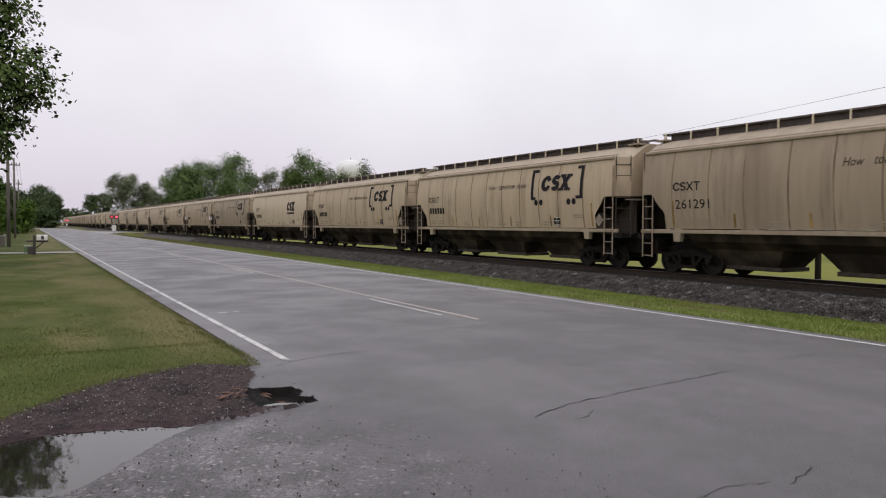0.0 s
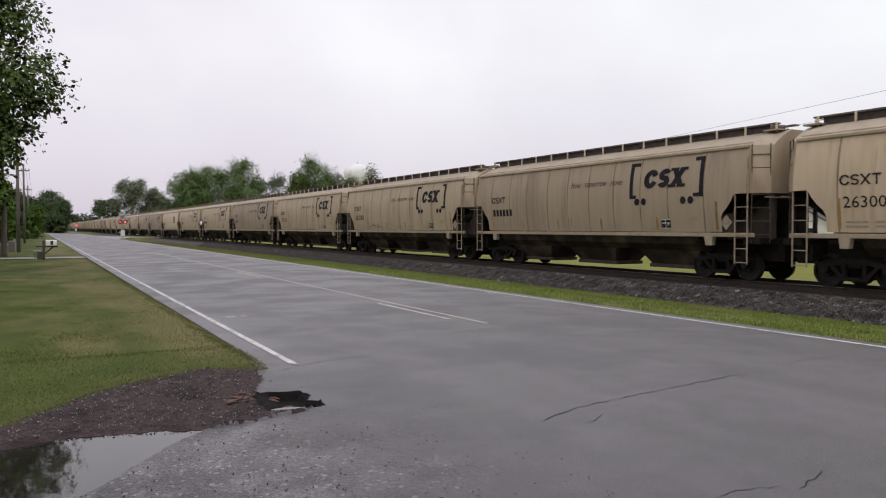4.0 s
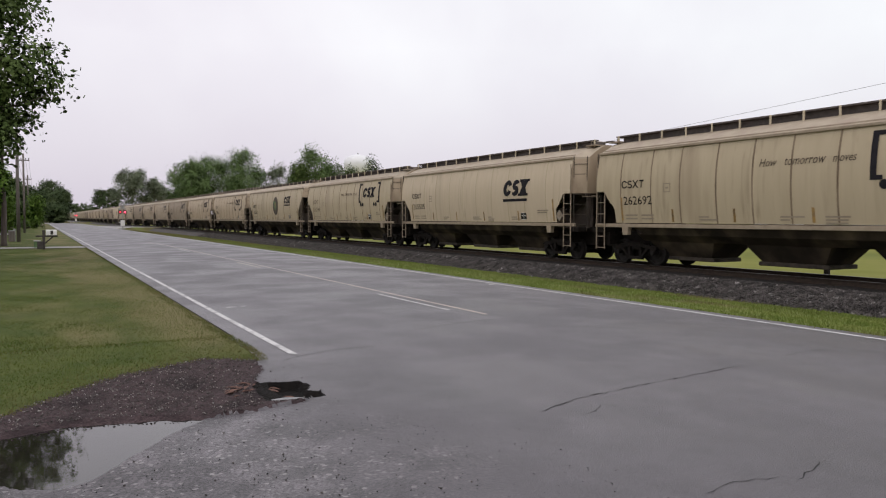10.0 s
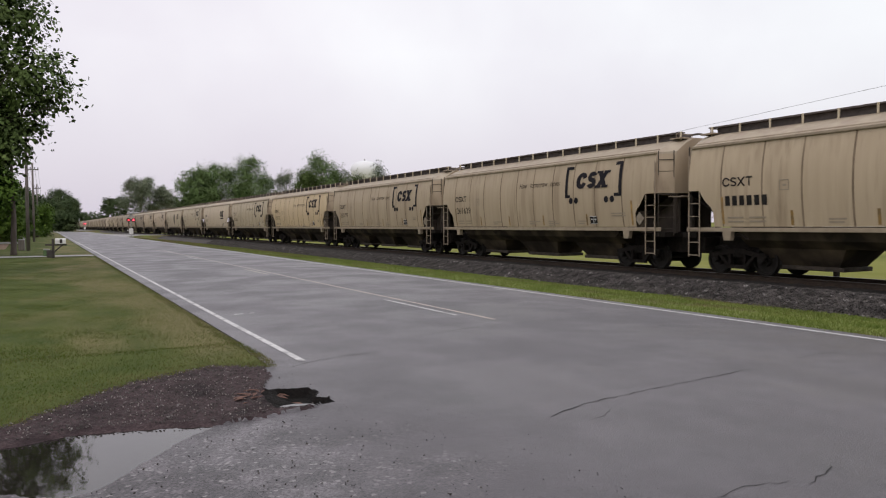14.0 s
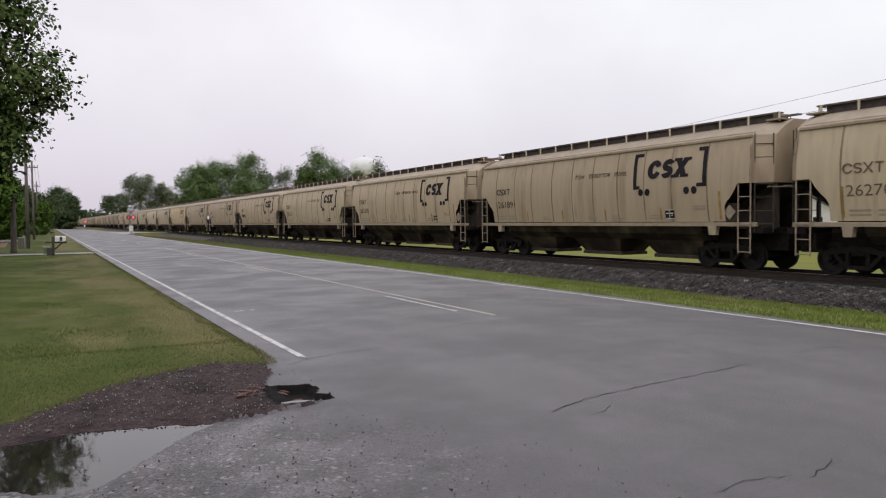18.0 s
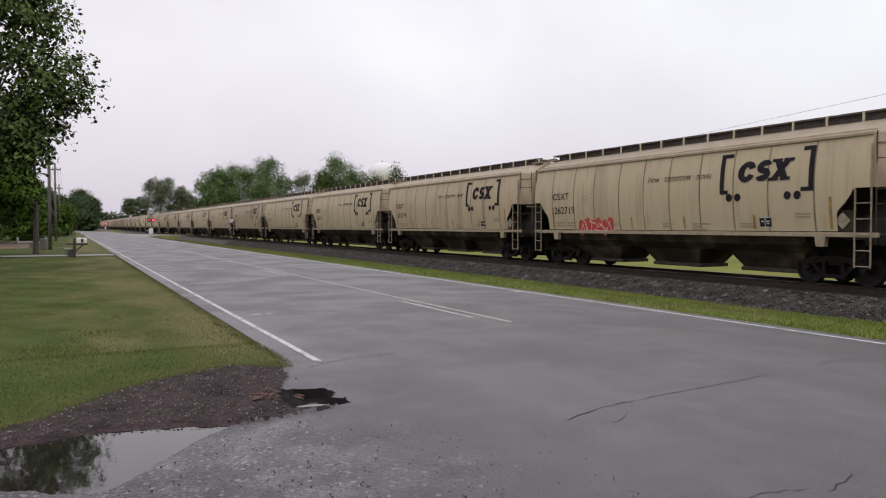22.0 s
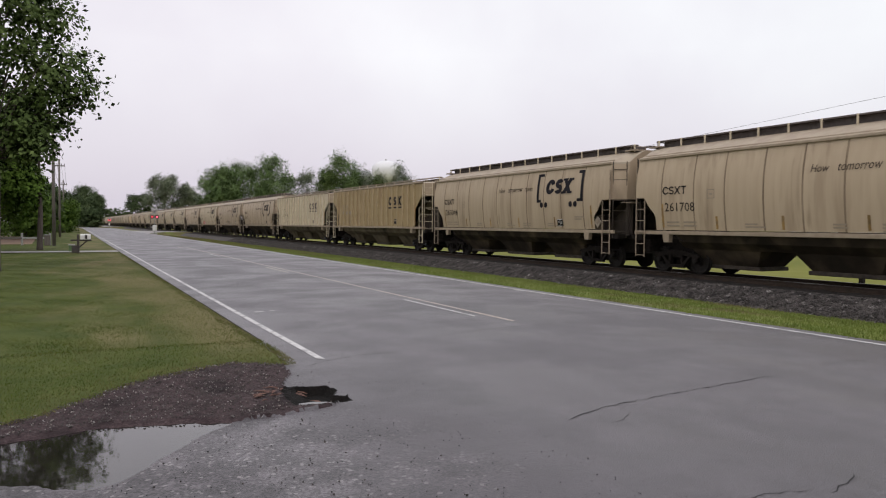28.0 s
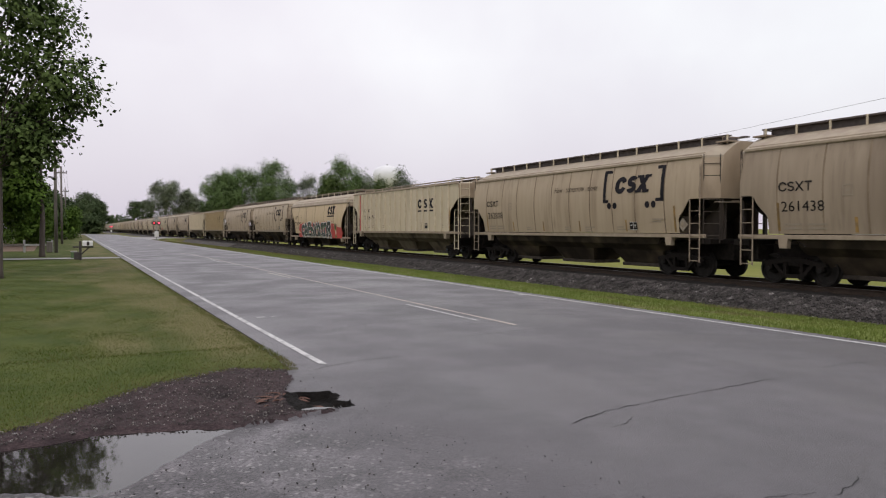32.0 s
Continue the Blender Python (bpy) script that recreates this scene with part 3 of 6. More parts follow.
LAWN_AREA = [(-9, 5.2), (-2.2, 6.1), (-0.9, 6.40), (-0.32, 6.73), (-0.01, 7.13), (0.38, 7.66), (0.68, 7.98), (1.2, 8.28), (1.62, 8.49), (2.12, 8.14),
             (2.16, 9.0), (2.2, 12.0), (-9, 12.0)]
PUDDLE = [(-3.2, 5.35), (-2.2, 5.72), (-1.0, 6.0), (-0.2, 6.15), (0.23, 6.24), (0.75, 6.13), (1.12, 5.98), (0.95, 5.83), (0.79, 5.66), (0.6, 5.4),
          (0.41, 5.12), (0.20, 4.88), (0.02, 4.84), (-0.13, 4.98), (-0.39, 5.14), (-1.2, 5.1), (-2.4, 5.1)]
HOLE = [(1.80, 7.06), (2.02, 7.02), (2.20, 6.95), (2.22, 6.72), (2.15, 6.56), (2.22, 6.46), (2.22, 6.30), (2.10, 6.28), (1.92, 6.20), (1.72, 6.24), (1.70, 6.5), (1.74, 6.85)]
nx = np.concatenate([np.linspace(NEAR[0], -1.2, 60), np.arange(-1.17, 2.27, 0.026), [NEAR[1]]])
ny = np.concatenate([np.linspace(NEAR[2], 4.3, 50), np.arange(4.33, 8.8, 0.026), np.linspace(8.83, NEAR[3], 26)])
px, py = np.meshgrid(nx, ny, indexing="ij")
px, py = px.ravel(), py.ravel()
jig = 0.05 * wobble(px, py, 4.0, 1.0) + 0.025 * wobble(px, py, 13.0, 2.0)
d_dirt, d_lawn = inside(DIRT_AREA, px, py) + jig, inside(LAWN_AREA, px, py) + jig
d_pud, d_hole = inside(PUDDLE, px, py) + 0.6 * jig, inside(HOLE, px, py) + 0.5 * jig * (px < 2.2)
rise = np.where(d_lawn > 0, 0.025, np.where(d_dirt > 0, 0.022, 0.0)) + np.where(d_dirt > 0, 0.014 * wobble(px, py, 9.0, 3.0) + 0.008 * wobble(px, py, 26.0), 0)
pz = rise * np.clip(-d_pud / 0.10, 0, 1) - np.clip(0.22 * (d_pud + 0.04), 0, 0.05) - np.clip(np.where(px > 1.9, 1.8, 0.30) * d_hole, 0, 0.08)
pz += np.where((d_lawn < 0) & (d_dirt < 0), 0.003 * wobble(px, py, 6.0), 0)
edge = np.clip((px - NEAR[0]) / 0.3, 0, 1) * np.clip((NEAR[3] - py) / 0.3, 0, 1)
pz = pz * np.minimum(1, edge + (py < 6))
nv = np.stack([px, py, pz], 1)
nf = grid_faces(len(nx), len(ny))
cl, cd, mid_n = d_lawn[nf].mean(1), d_dirt[nf].mean(1), nv[nf].mean(1)
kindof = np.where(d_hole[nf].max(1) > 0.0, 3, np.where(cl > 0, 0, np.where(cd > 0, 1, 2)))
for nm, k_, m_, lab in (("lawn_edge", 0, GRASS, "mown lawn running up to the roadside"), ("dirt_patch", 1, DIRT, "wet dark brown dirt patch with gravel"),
                        ("apron", 2, ASPHALT, "worn asphalt apron, ravelled beside the puddle"), ("pothole", 3, PIT, "wet pothole at the edge of the asphalt, shadow in its colour")):
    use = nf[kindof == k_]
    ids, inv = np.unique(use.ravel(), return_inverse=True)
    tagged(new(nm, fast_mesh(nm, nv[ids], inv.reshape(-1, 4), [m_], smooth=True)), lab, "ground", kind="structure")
g = Geo().box(-6, 2.28, -40, 2.0, -0.3, 0.0)
thing("apron", "coarse worn asphalt apron beside the road", "ground", kind="structure", geo=g, mats=ASPHALT)
g = Geo().box(-6, -4.0, 2.0, 4.2, -0.3, 0.0)
thing("apron", "coarse worn asphalt apron beside the road", "ground", kind="structure", geo=g, mats=ASPHALT)

wx, wy = np.meshgrid(np.linspace(-3.4, 1.3, 95), np.linspace(4.3, 6.5, 45), indexing="ij")
wx, wy = wx.ravel(), wy.ravel()
wf = grid_faces(95, 45)
ww = (inside(PUDDLE, wx, wy) + 0.03 * wobble(wx, wy, 4.0, 1.0))[wf].max(1) > -0.05
tagged(new("puddle", fast_mesh("puddle", np.stack([wx, wy, np.full(wx.shape, -0.006)], 1), wf[ww], [WATER], smooth=True)),
       "still rain puddle on worn asphalt", "water", kind="structure")
g = Geo().add([(1.74, 6.22, -0.009), (1.92, 6.20, -0.009), (2.08, 6.27, -0.009), (2.03, 6.36, -0.009), (1.9, 6.42, -0.009), (1.76, 6.40, -0.009)], [(0, 1, 2, 3, 4, 5)])
thing("puddle", "small rain puddle in a pothole", "water", kind="structure", geo=g, mats=WATER)


# the road: a slightly crowned strip, straight and then bending left
def road_mid(s):
    """Axis of the road at s metres: place and heading."""
    if s < 212:
        return 6.165, s, 0.0
    a = (s - 212) / 130.0
    return 6.165 - 130 * (1 - math.cos(a)), 212 + 130 * math.sin(a), a


def strip(name, u0, u1, s_list, mats, label, lift=0.0, cat="road", thick=0.25, crown=0.05):
    """A band of the road between two offsets from its axis."""
    half = (ROAD_R - ROAD_L) / 2
    us = np.linspace(u0, u1, max(2, int((u1 - u0) / 0.8) + 1))
    vs, fs = [], []
    for s in s_list:
        x, y, a = road_mid(s)
        for u in us:
            vs.append((x + u * math.cos(a), y + u * math.sin(a), lift + crown * (1 - (u / half) ** 2) * 0.8 - 0.005))
    n = len(us)
    for i in range(len(s_list) - 1):
        for j in range(n - 1):
            fs.append((i * n + j, i * n + j + 1, (i + 1) * n + j + 1, (i + 1) * n + j))
    if thick:
        o = len(vs)
        for i in range(len(s_list)):
            for j in (0, n - 1):
                p = vs[i * n + j]
                vs.append((p[0], p[1], p[2] - thick))
        for i in range(len(s_list) - 1):
            fs.append((i * n, (i + 1) * n, o + 2 * i + 2, o + 2 * i))
            fs.append((i * n + n - 1, o + 2 * i + 1, o + 2 * i + 3, (i + 1) * n + n - 1))
    g_ = Geo().add(vs, fs)
    return thing(name, label, cat, kind="structure", geo=g_, mats=mats)


def road_z(x):
    u = x - 6.165
    return 0.04 * (1 - (u / 3.885) ** 2) - 0.005


CURVE = [212 + 6 * i for i in range(1, 26)]
strip("road", ROAD_L - 6.165, ROAD_R - 6.165, [-60, -30, -10, 0, 10, 20, 30, 45, 60, 90, 120, 150, 180, 212] + CURVE, ASPHALT, "damp worn grey asphalt road")
strip("edge_line", 2.54 - 6.165, 2.622 - 6.165, [8.35, 12, 20, 30, 45, 60, 90, 120, 150, 180, 212] + CURVE, LINE, "worn white edge line", 0.004, thick=0)
strip("edge_line", 9.66 - 6.165, 9.77 - 6.165, [-60, -30, 0, 10, 20, 30, 45, 60, 90, 120, 150, 180, 212] + CURVE, LINE, "worn white edge line", 0.004, thick=0)
strip("centre_line", 6.295 - 6.165, 6.36 - 6.165, [10.15, 14, 20, 28, 36, 48.5], LINE2, "worn yellowish solid centre line", 0.004, thick=0)
for i in range(9):
    s0 = 10.95 + 12.15 * i
    strip("centre_dash", 6.035 - 6.165, 6.10 - 6.165, [s0, s0 + 1.5, s0 + 3.02], LINE2 if i % 2 else LINE, "worn centre line dash", 0.004, thick=0)
for x0, x1, y0, y1 in ((2.86, 3.05, 13.2, 13.32), (3.12, 3.24, 13.22, 13.30), (9.42, 9.72, 15.0, 15.12), (9.50, 9.66, 15.3, 15.38)):
    z = road_z((x0 + x1) / 2) + 0.004
    g = Geo().add([(x0, y0, z), (x1, y0 + 0.02, z), (x1 - 0.02, y1, z), (x0 + 0.03, y1 - 0.01, z)], [(0, 1, 2, 3)])
    thing("road_mark", "scuffed remnant of white road paint", "road mark", kind="structure", geo=g, mats=LINE)

# cracks in the asphalt
rng = random.Random(4)


def crack(points, width, name="crack"):
    """A jagged dark crack along a rough line, lying on the asphalt."""
    path = []
    for (ax, ay), (bx, by) in zip(points, points[1:]):
        n = max(2, int(math.hypot(bx - ax, by - ay) / 0.07))
        path += [(ax + (bx - ax) * i / n + rng.uniform(-1, 1) * 0.018, ay + (by - ay) * i / n + rng.uniform(-1, 1) * 0.018) for i in range(n)]
    path.append(points[-1])
    vs, fs = [], []
    for i, (x, y) in enumerate(path):
        w = width * rng.uniform(0.25, 1.0) * (1 if 0 < i < len(path) - 1 else 0.1)
        z = (road_z(x) if x > ROAD_L else 0.004) + 0.003
        vs += [(x, y - w, z), (x, y + w, z)]
    fs = [(2 * i, 2 * i + 2, 2 * i + 3, 2 * i + 1) for i in range(len(path) - 1)]
    thing(name, "dark jagged crack in the asphalt", "crack", kind="structure", geo=Geo().add(vs, fs), mats=CRACK)


crack([(3.56, 4.87), (3.9, 5.0), (4.26, 5.08), (4.9, 5.16), (5.7, 5.25), (6.5, 5.34)], 0.009)
crack([(4.40, 2.99), (4.2, 2.91), (3.95, 2.84)], 0.006)
crack([(3.9, 2.93), (3.6, 3.0), (3.3, 2.96)], 0.004)
crack([(3.75, 4.62), (3.95, 4.66), (4.12, 4.80)], 0.006)
crack([(2.28, 8.02), (2.6, 8.22), (3.1, 8.38), (3.6, 8.35)], 0.008)
crack([(3.3, 10.9), (4.0, 11.3), (4.9, 11.7)], 0.006)
crack([(4.4, 9.2), (5.6, 9.55), (6.8, 9.7), (7.8, 9.5)], 0.006)
crack([(7.4, 5.5), (7.9, 5.6), (8.4, 5.55)], 0.006)

# the track: ballast bed, sleepers, two rails
bx = np.array([16.7, 17.1, 17.6, 17.85, 18.15, 18.9, 20.3, 21.7, 22.1, 22.9, 23.9])
bz = np.array([-0.78, -0.62, -0.46, -0.37, -0.29, -0.26, -0.27, -0.27, -0.30, -0.55, -0.85])
by = np.concatenate([np.arange(-60, 80, 0.25), np.arange(80, 300, 4), [320, 400, 600, 900, 1300]])
X, Y = np.meshgrid(bx, by, indexing="ij")
Z = np.repeat(bz[:, None], len(by), 1)
rs = np.random.RandomState(2)
X = X + rs.uniform(-0.05, 0.05, X.shape)
Z = Z + rs.uniform(-0.03, 0.03, X.shape)
track = thing("railway_track", "single railway track on grey ballast", "railway track", kind="structure")
# The inner strip gets the ballast colour with the train's shadow painted in.
for lo_, hi_, m_, tag_ in ((0, 5, BALLAST, "coarse grey crushed stone ballast"), (4, len(bx), SHADED_BALLAST, "ballast under the rails with the shadow in its colour")):
    pts_ = np.stack([X[lo_:hi_].ravel(), Y[lo_:hi_].ravel(), Z[lo_:hi_].ravel()], 1)
    part("ballast_bed", fast_mesh("ballast_bed", pts_, grid_faces(hi_ - lo_, len(by)), [m_], smooth=True), None, track, tag_)
for dx in (-0.7525, 0.7525):
    prof = [(-0.075, -0.18), (0.075, -0.18), (0.075, -0.165), (0.012, -0.14), (0.012, -0.05), (0.036, -0.035), (0.036, -0.004), (0.028, 0), (-0.028, 0),
            (-0.036, -0.004), (-0.036, -0.035), (-0.012, -0.05), (-0.012, -0.14), (-0.075, -0.165)]
    n = len(prof)
    vs = [(TRACK_X + dx + a, y, RAIL_Z + b) for y in (-60, 1300) for a, b in prof]
    g = Geo().add(vs, [(i, (i + 1) % n, (i + 1) % n + n, i + n) for i in range(n)] + [tuple(range(n))])
    g.m = [1 if 6 <= i <= 8 else 0 for i in range(n)] + [0]
    part("rail", g, [RAIL, STEEL], track, "dark rusty steel rail")
tie_me = Geo().box(-1.3, 1.3, -0.115, 0.115, -0.17, 0.0, c=0.012).mesh("sleeper", TIE)
for i in range(230):
    ob = part("sleeper", tie_me, None, track)
    ob.location = (TRACK_X, -10 + 0.535 * i, RAIL_Z - 0.178)

# loose ballast stones on the near shoulder, pebbles by the road
def stones(n, sampler, size, seed):
    """Many eight-sided stones: corners and faces."""
    r = np.random.RandomState(seed)
    base = np.array([(1, 0, 0), (-1, 0, 0), (0, 1, 0), (0, -1, 0), (0, 0, 1), (0, 0, -1)], float)
    faces = np.array([(0, 2, 4), (2, 1, 4), (1, 3, 4), (3, 0, 4), (2, 0, 5), (1, 2, 5), (3, 1, 5), (0, 3, 5)])
    p = sampler(r, n)
    n = len(p)
    s = size * r.uniform(0.5, 1.25, (n, 1, 1)) * r.uniform(0.6, 1.2, (n, 6, 1))
    q = r.normal(size=(n, 3, 3))
    q = np.linalg.qr(q)[0]
    v = np.einsum("ij,njk->nik", base, q) * s + p[:, None, :]
    f = (faces[None] + 6 * np.arange(n)[:, None, None]).reshape(-1, 3)
    return v.reshape(-1, 3), f


def shoulder(r, n):
    y = 4 + 90 * r.rand(n) ** 1.8
    x = 16.75 + 1.5 * r.rand(n) ** 0.9
    return np.stack([x, y, np.interp(x, bx, bz) + r.uniform(0.0, 0.05, n)], 1)


v, f = stones(80000, shoulder, 0.033, 5)
tagged(new("ballast_stones", fast_mesh("ballast_stones", v, f, [STONE])), "loose crushed stones on the ballast shoulder", "stones", kind="stuff")


def on_near(r, n):
    x, y = r.uniform(-3.0, 2.27, 12 * n), r.uniform(3.0, 8.5, 12 * n)
    ok = (inside(LAWN_AREA, x, y) < 0.05) & (inside(PUDDLE, x, y) < -0.05) & (inside(HOLE, x, y) < -0.03)
    dirt = inside(DIRT_AREA, x, y) > 0
    ok &= dirt | (r.rand(12 * n) < 0.03)
    x, y, dirt = x[ok][:n], y[ok][:n], dirt[ok][:n]
    return np.stack([x, y, np.where(dirt, 0.030, 0.004)], 1)


v, f = stones(3600, on_near, 0.0085, 8)
tagged(new("gravel", fast_mesh("gravel", v, f, [PEBBLE])), "loose pebbles on wet dirt and asphalt", "gravel", kind="stuff")


def on_apron(r, n):
    x, y = 0.2 + 3.0 * r.rand(n) ** 1.3, 3.0 + 4.0 * r.rand(n) ** 1.6
    ok = (inside(PUDDLE, x, y) < -0.06) & (inside(DIRT_AREA, x, y) < 0)
    x, y = x[ok], y[ok]
    return np.stack([x, y, np.where(x > ROAD_L, road_z(x), 0.0) + 0.006], 1)


v, f = stones(420, lambda r_, n_: (lambda q: q[inside(DIRT_AREA, q[:, 0], q[:, 1]) > 0.06])(on_near(r_, n_)), 0.0085, 17)
tagged(new("gravel", fast_mesh("gravel", v + np.array((0, 0, 0.004)), f, [PALE_STONE])), "pale pebbles scattered over wet dirt", "gravel", kind="stuff")
v, f = stones(520, on_apron, 0.0052, 9)
tagged(new("gravel", fast_mesh("gravel", v, f, [CRACK])), "dark loose stones on the asphalt", "gravel", kind="stuff")


# grass blades on lawn and verge
def blades(name, n, sampler, h, w, m, label, seed, dry=None):
    r = np.random.RandomState(seed)
    p = sampler(r, n)
    n = len(p)
    a = r.uniform(0, math.tau, n)
    lean = r.normal(0, 0.35, (n, 2)) * h
    hh = h * r.uniform(0.4, 1.2, n)
    d = np.stack([np.cos(a), np.sin(a), np.zeros(n)], 1) * (w * r.uniform(0.6, 1.3, n))[:, None]
    top = p + np.concatenate([lean, hh[:, None]], 1)
    v = np.stack([p - d, p + d, top], 1).reshape(-1, 3)
    f = np.arange(3 * n).reshape(-1, 3)
    slot = None if dry is None else (r.rand(n) < dry(p[:, 0], p[:, 1])).astype(int)
    tagged(new(name, fast_mesh(name, v, f, [m] if dry is None else [m, STRAW], slot)), label, "grass", kind="stuff")


def on_lawn(r, n):
    y = 5.6 + 42 * r.rand(n) ** 1.9
    x = 2.25 - r.rand(n) * (3.2 + 0.14 * y)
    x = np.where((r.rand(n) < 0.07) & (y > 8.4), 2.20 + 0.10 * wobble(y, y * 0.3, 1.9, 2.0) + r.normal(0, 0.05, n), x)
    edge_ok = (y > 12) | (inside(LAWN_AREA, x, np.minimum(y, 11.9)) > -0.05 - 0.08 * r.rand(n))
    x, y = x[edge_ok], y[edge_ok]
    near = (y < 10) & (x > -4)
    return np.stack([x, y, np.where(near, 0.02, ground_z(x, y) - 0.005)], 1)


def on_verge(r, n):
    y = 4 + 110 * r.rand(n) ** 1.7
    x = 10.0 + 7.0 * r.rand(n)
    x = np.where(r.rand(n) < 0.03, x - 0.12, x)
    return np.stack([x, y, np.where(x > ROAD_R, ground_z(x, y), -0.01) - 0.005], 1)


def dryness(x, y):
    """Share of straw among the blades: worn along the road and the dirt, patchy elsewhere."""
    road = np.clip((x - 0.9 + 0.8 * wobble(x, y, 0.9, 4.0) + 0.03 * (y - 9)) / 2.2, 0, 1) * np.clip((y - 7.5) / 2, 0, 1)
    rim = np.clip(1.1 - inside(LAWN_AREA, x, np.minimum(y, 11.9)) / 0.45, 0, 1) * (y < 9)
    patch = np.clip(0.9 * wobble(x, y, 0.45, 7.0) - 0.25, 0, 1)
    return np.clip(0.05 + 0.5 * road + 0.6 * rim + 0.45 * patch, 0, 0.8)


blades("lawn_grass", 260000, on_lawn, 0.022, 0.0042, BLADE, "short mown lawn grass with dry patches", 11, dryness)


def on_worn(r, n):
    p = on_lawn(r, 4 * n)
    p = p[(p[:, 0] > -1.5) & (p[:, 1] > 7.6) & (p[:, 1] < 26)]
    return p[r.rand(len(p)) < dryness(p[:, 0], p[:, 1])][:n]


blades("dry_grass", 22000, on_worn, 0.024, 0.007, STRAW, "worn straw-coloured grass along the road", 13)
blades("verge_grass", 100000, on_verge, 0.065, 0.011, VERGE, "bright green grass on the road verge", 12)


# ---- the train ----
# local axes of a car: y ahead along the track, x across (the side seen is at -x), z up from the rail; a = metres behind the front coupling
PROFILE = [(1.37, 1.49), (1.53, 1.51), (2.0, 1.58), (2.5, 1.625), (3.0, 1.635), (3.5, 1.59), (4.06, 1.48)]


def side_x(z, prof):
    zs = [p[0] for p in prof]
    return float(np.interp(z, zs, [p[1] for p in prof]))


def mirror_cut(cut, L):
    """Stations (a, lowest z of the side sheet) along the whole car, from those of one end."""
    return cut + [(L - a, z) for a, z in reversed(cut)]


ROUND_CUT = [(0.79, 2.69), (1.20, 2.69), (1.28, 2.62), (1.36, 2.48), (1.52, 2.28), (1.68, 2.14), (1.76, 2.0), (1.765, 1.53)]
FLAT_CUT = [(0.84, 3.36), (1.2, 3.1), (1.6, 2.8), (2.06, 2.40), (2.10, 2.32), (2.105, 1.53)]
DIAG_CUT = [(0.67, 3.35), (1.0, 3.0), (1.5, 2.46), (1.72, 2.25), (1.80, 1.9), (1.805, 1.53)]
LOW_CUT = [(1.1, 3.40), (1.6, 2.95), (2.1, 2.44), (2.28, 2.2), (2.34, 1.9), (2.345, 1.26)]


class CarKind:
    def __init__(self, L, prof, cut, roof, seams, ribs, sill, paint, posts, deck, trucks):
        self.L, self.prof, self.cut, self.roof, self.seams, self.ribs = L, prof, cut, roof, seams, ribs
        self.sill, self.paint, self.posts, self.deck, self.trucks = sill, paint, posts, deck, trucks
        self.lead = {ROUND_CUT[0]: 0.12, DIAG_CUT[0]: 0.12, FLAT_CUT[0]: 0.36, LOW_CUT[0]: 0.26}[cut[0]]  # body ahead of the middle between couplings


FLAT_PROF = [(1.40, 1.56), (1.53, 1.57), (4.14, 1.57)]
ACF = CarKind(17.17, PROFILE, ROUND_CUT, [(4.13, 1.47), (4.28, 1.20), (4.44, 0.86), (4.56, 0.56), (4.61, 0.36), (4.62, 0.0)],
              [2.12, 3.63, 4.95, 6.45, 7.8, 9.1, 10.5, 11.9, 13.2, 14.75], [], (1.37, 1.53), TAN,
              [0.79 + 1.128 * i for i in range(15)], 4.86, (2.23, 14.94))
LONG = CarKind(18.37, PROFILE, DIAG_CUT, ACF.roof, [1.95, 3.6, 5.45, 7.2, 9.03, 10.8, 12.6, 14.4, 16.15], [], (1.37, 1.53), TAN,
               [0.8 + 1.12 * i for i in range(16)], 4.80, (2.3, 16.07))
RIBBED = CarKind(18.5, FLAT_PROF, FLAT_CUT, [(4.17, 1.50), (4.22, 1.2), (4.27, 0.6), (4.29, 0.0)], [],
                 [1.95 + 0.86 * i for i in range(18)], (1.40, 1.53), PALE, [0.6 + 1.73 * i for i in range(11)], 4.55, (2.3, 16.2))
OLD = CarKind(18.24, [(0.92, 1.53), (1.26, 1.545), (1.9, 1.60), (2.5, 1.62), (3.0, 1.60), (3.66, 1.53)], LOW_CUT,
              [(3.68, 1.56), (3.98, 1.50), (4.02, 1.44), (4.22, 1.18), (4.38, 0.85), (4.45, 0.5), (4.47, 0.0)],
              [3.6, 6.2, 8.8, 11.4, 14.0], [], (0.92, 1.26), TAN_WARM, [0.75 + 1.72 * i for i in range(10)], 4.74, (2.3, 15.94))


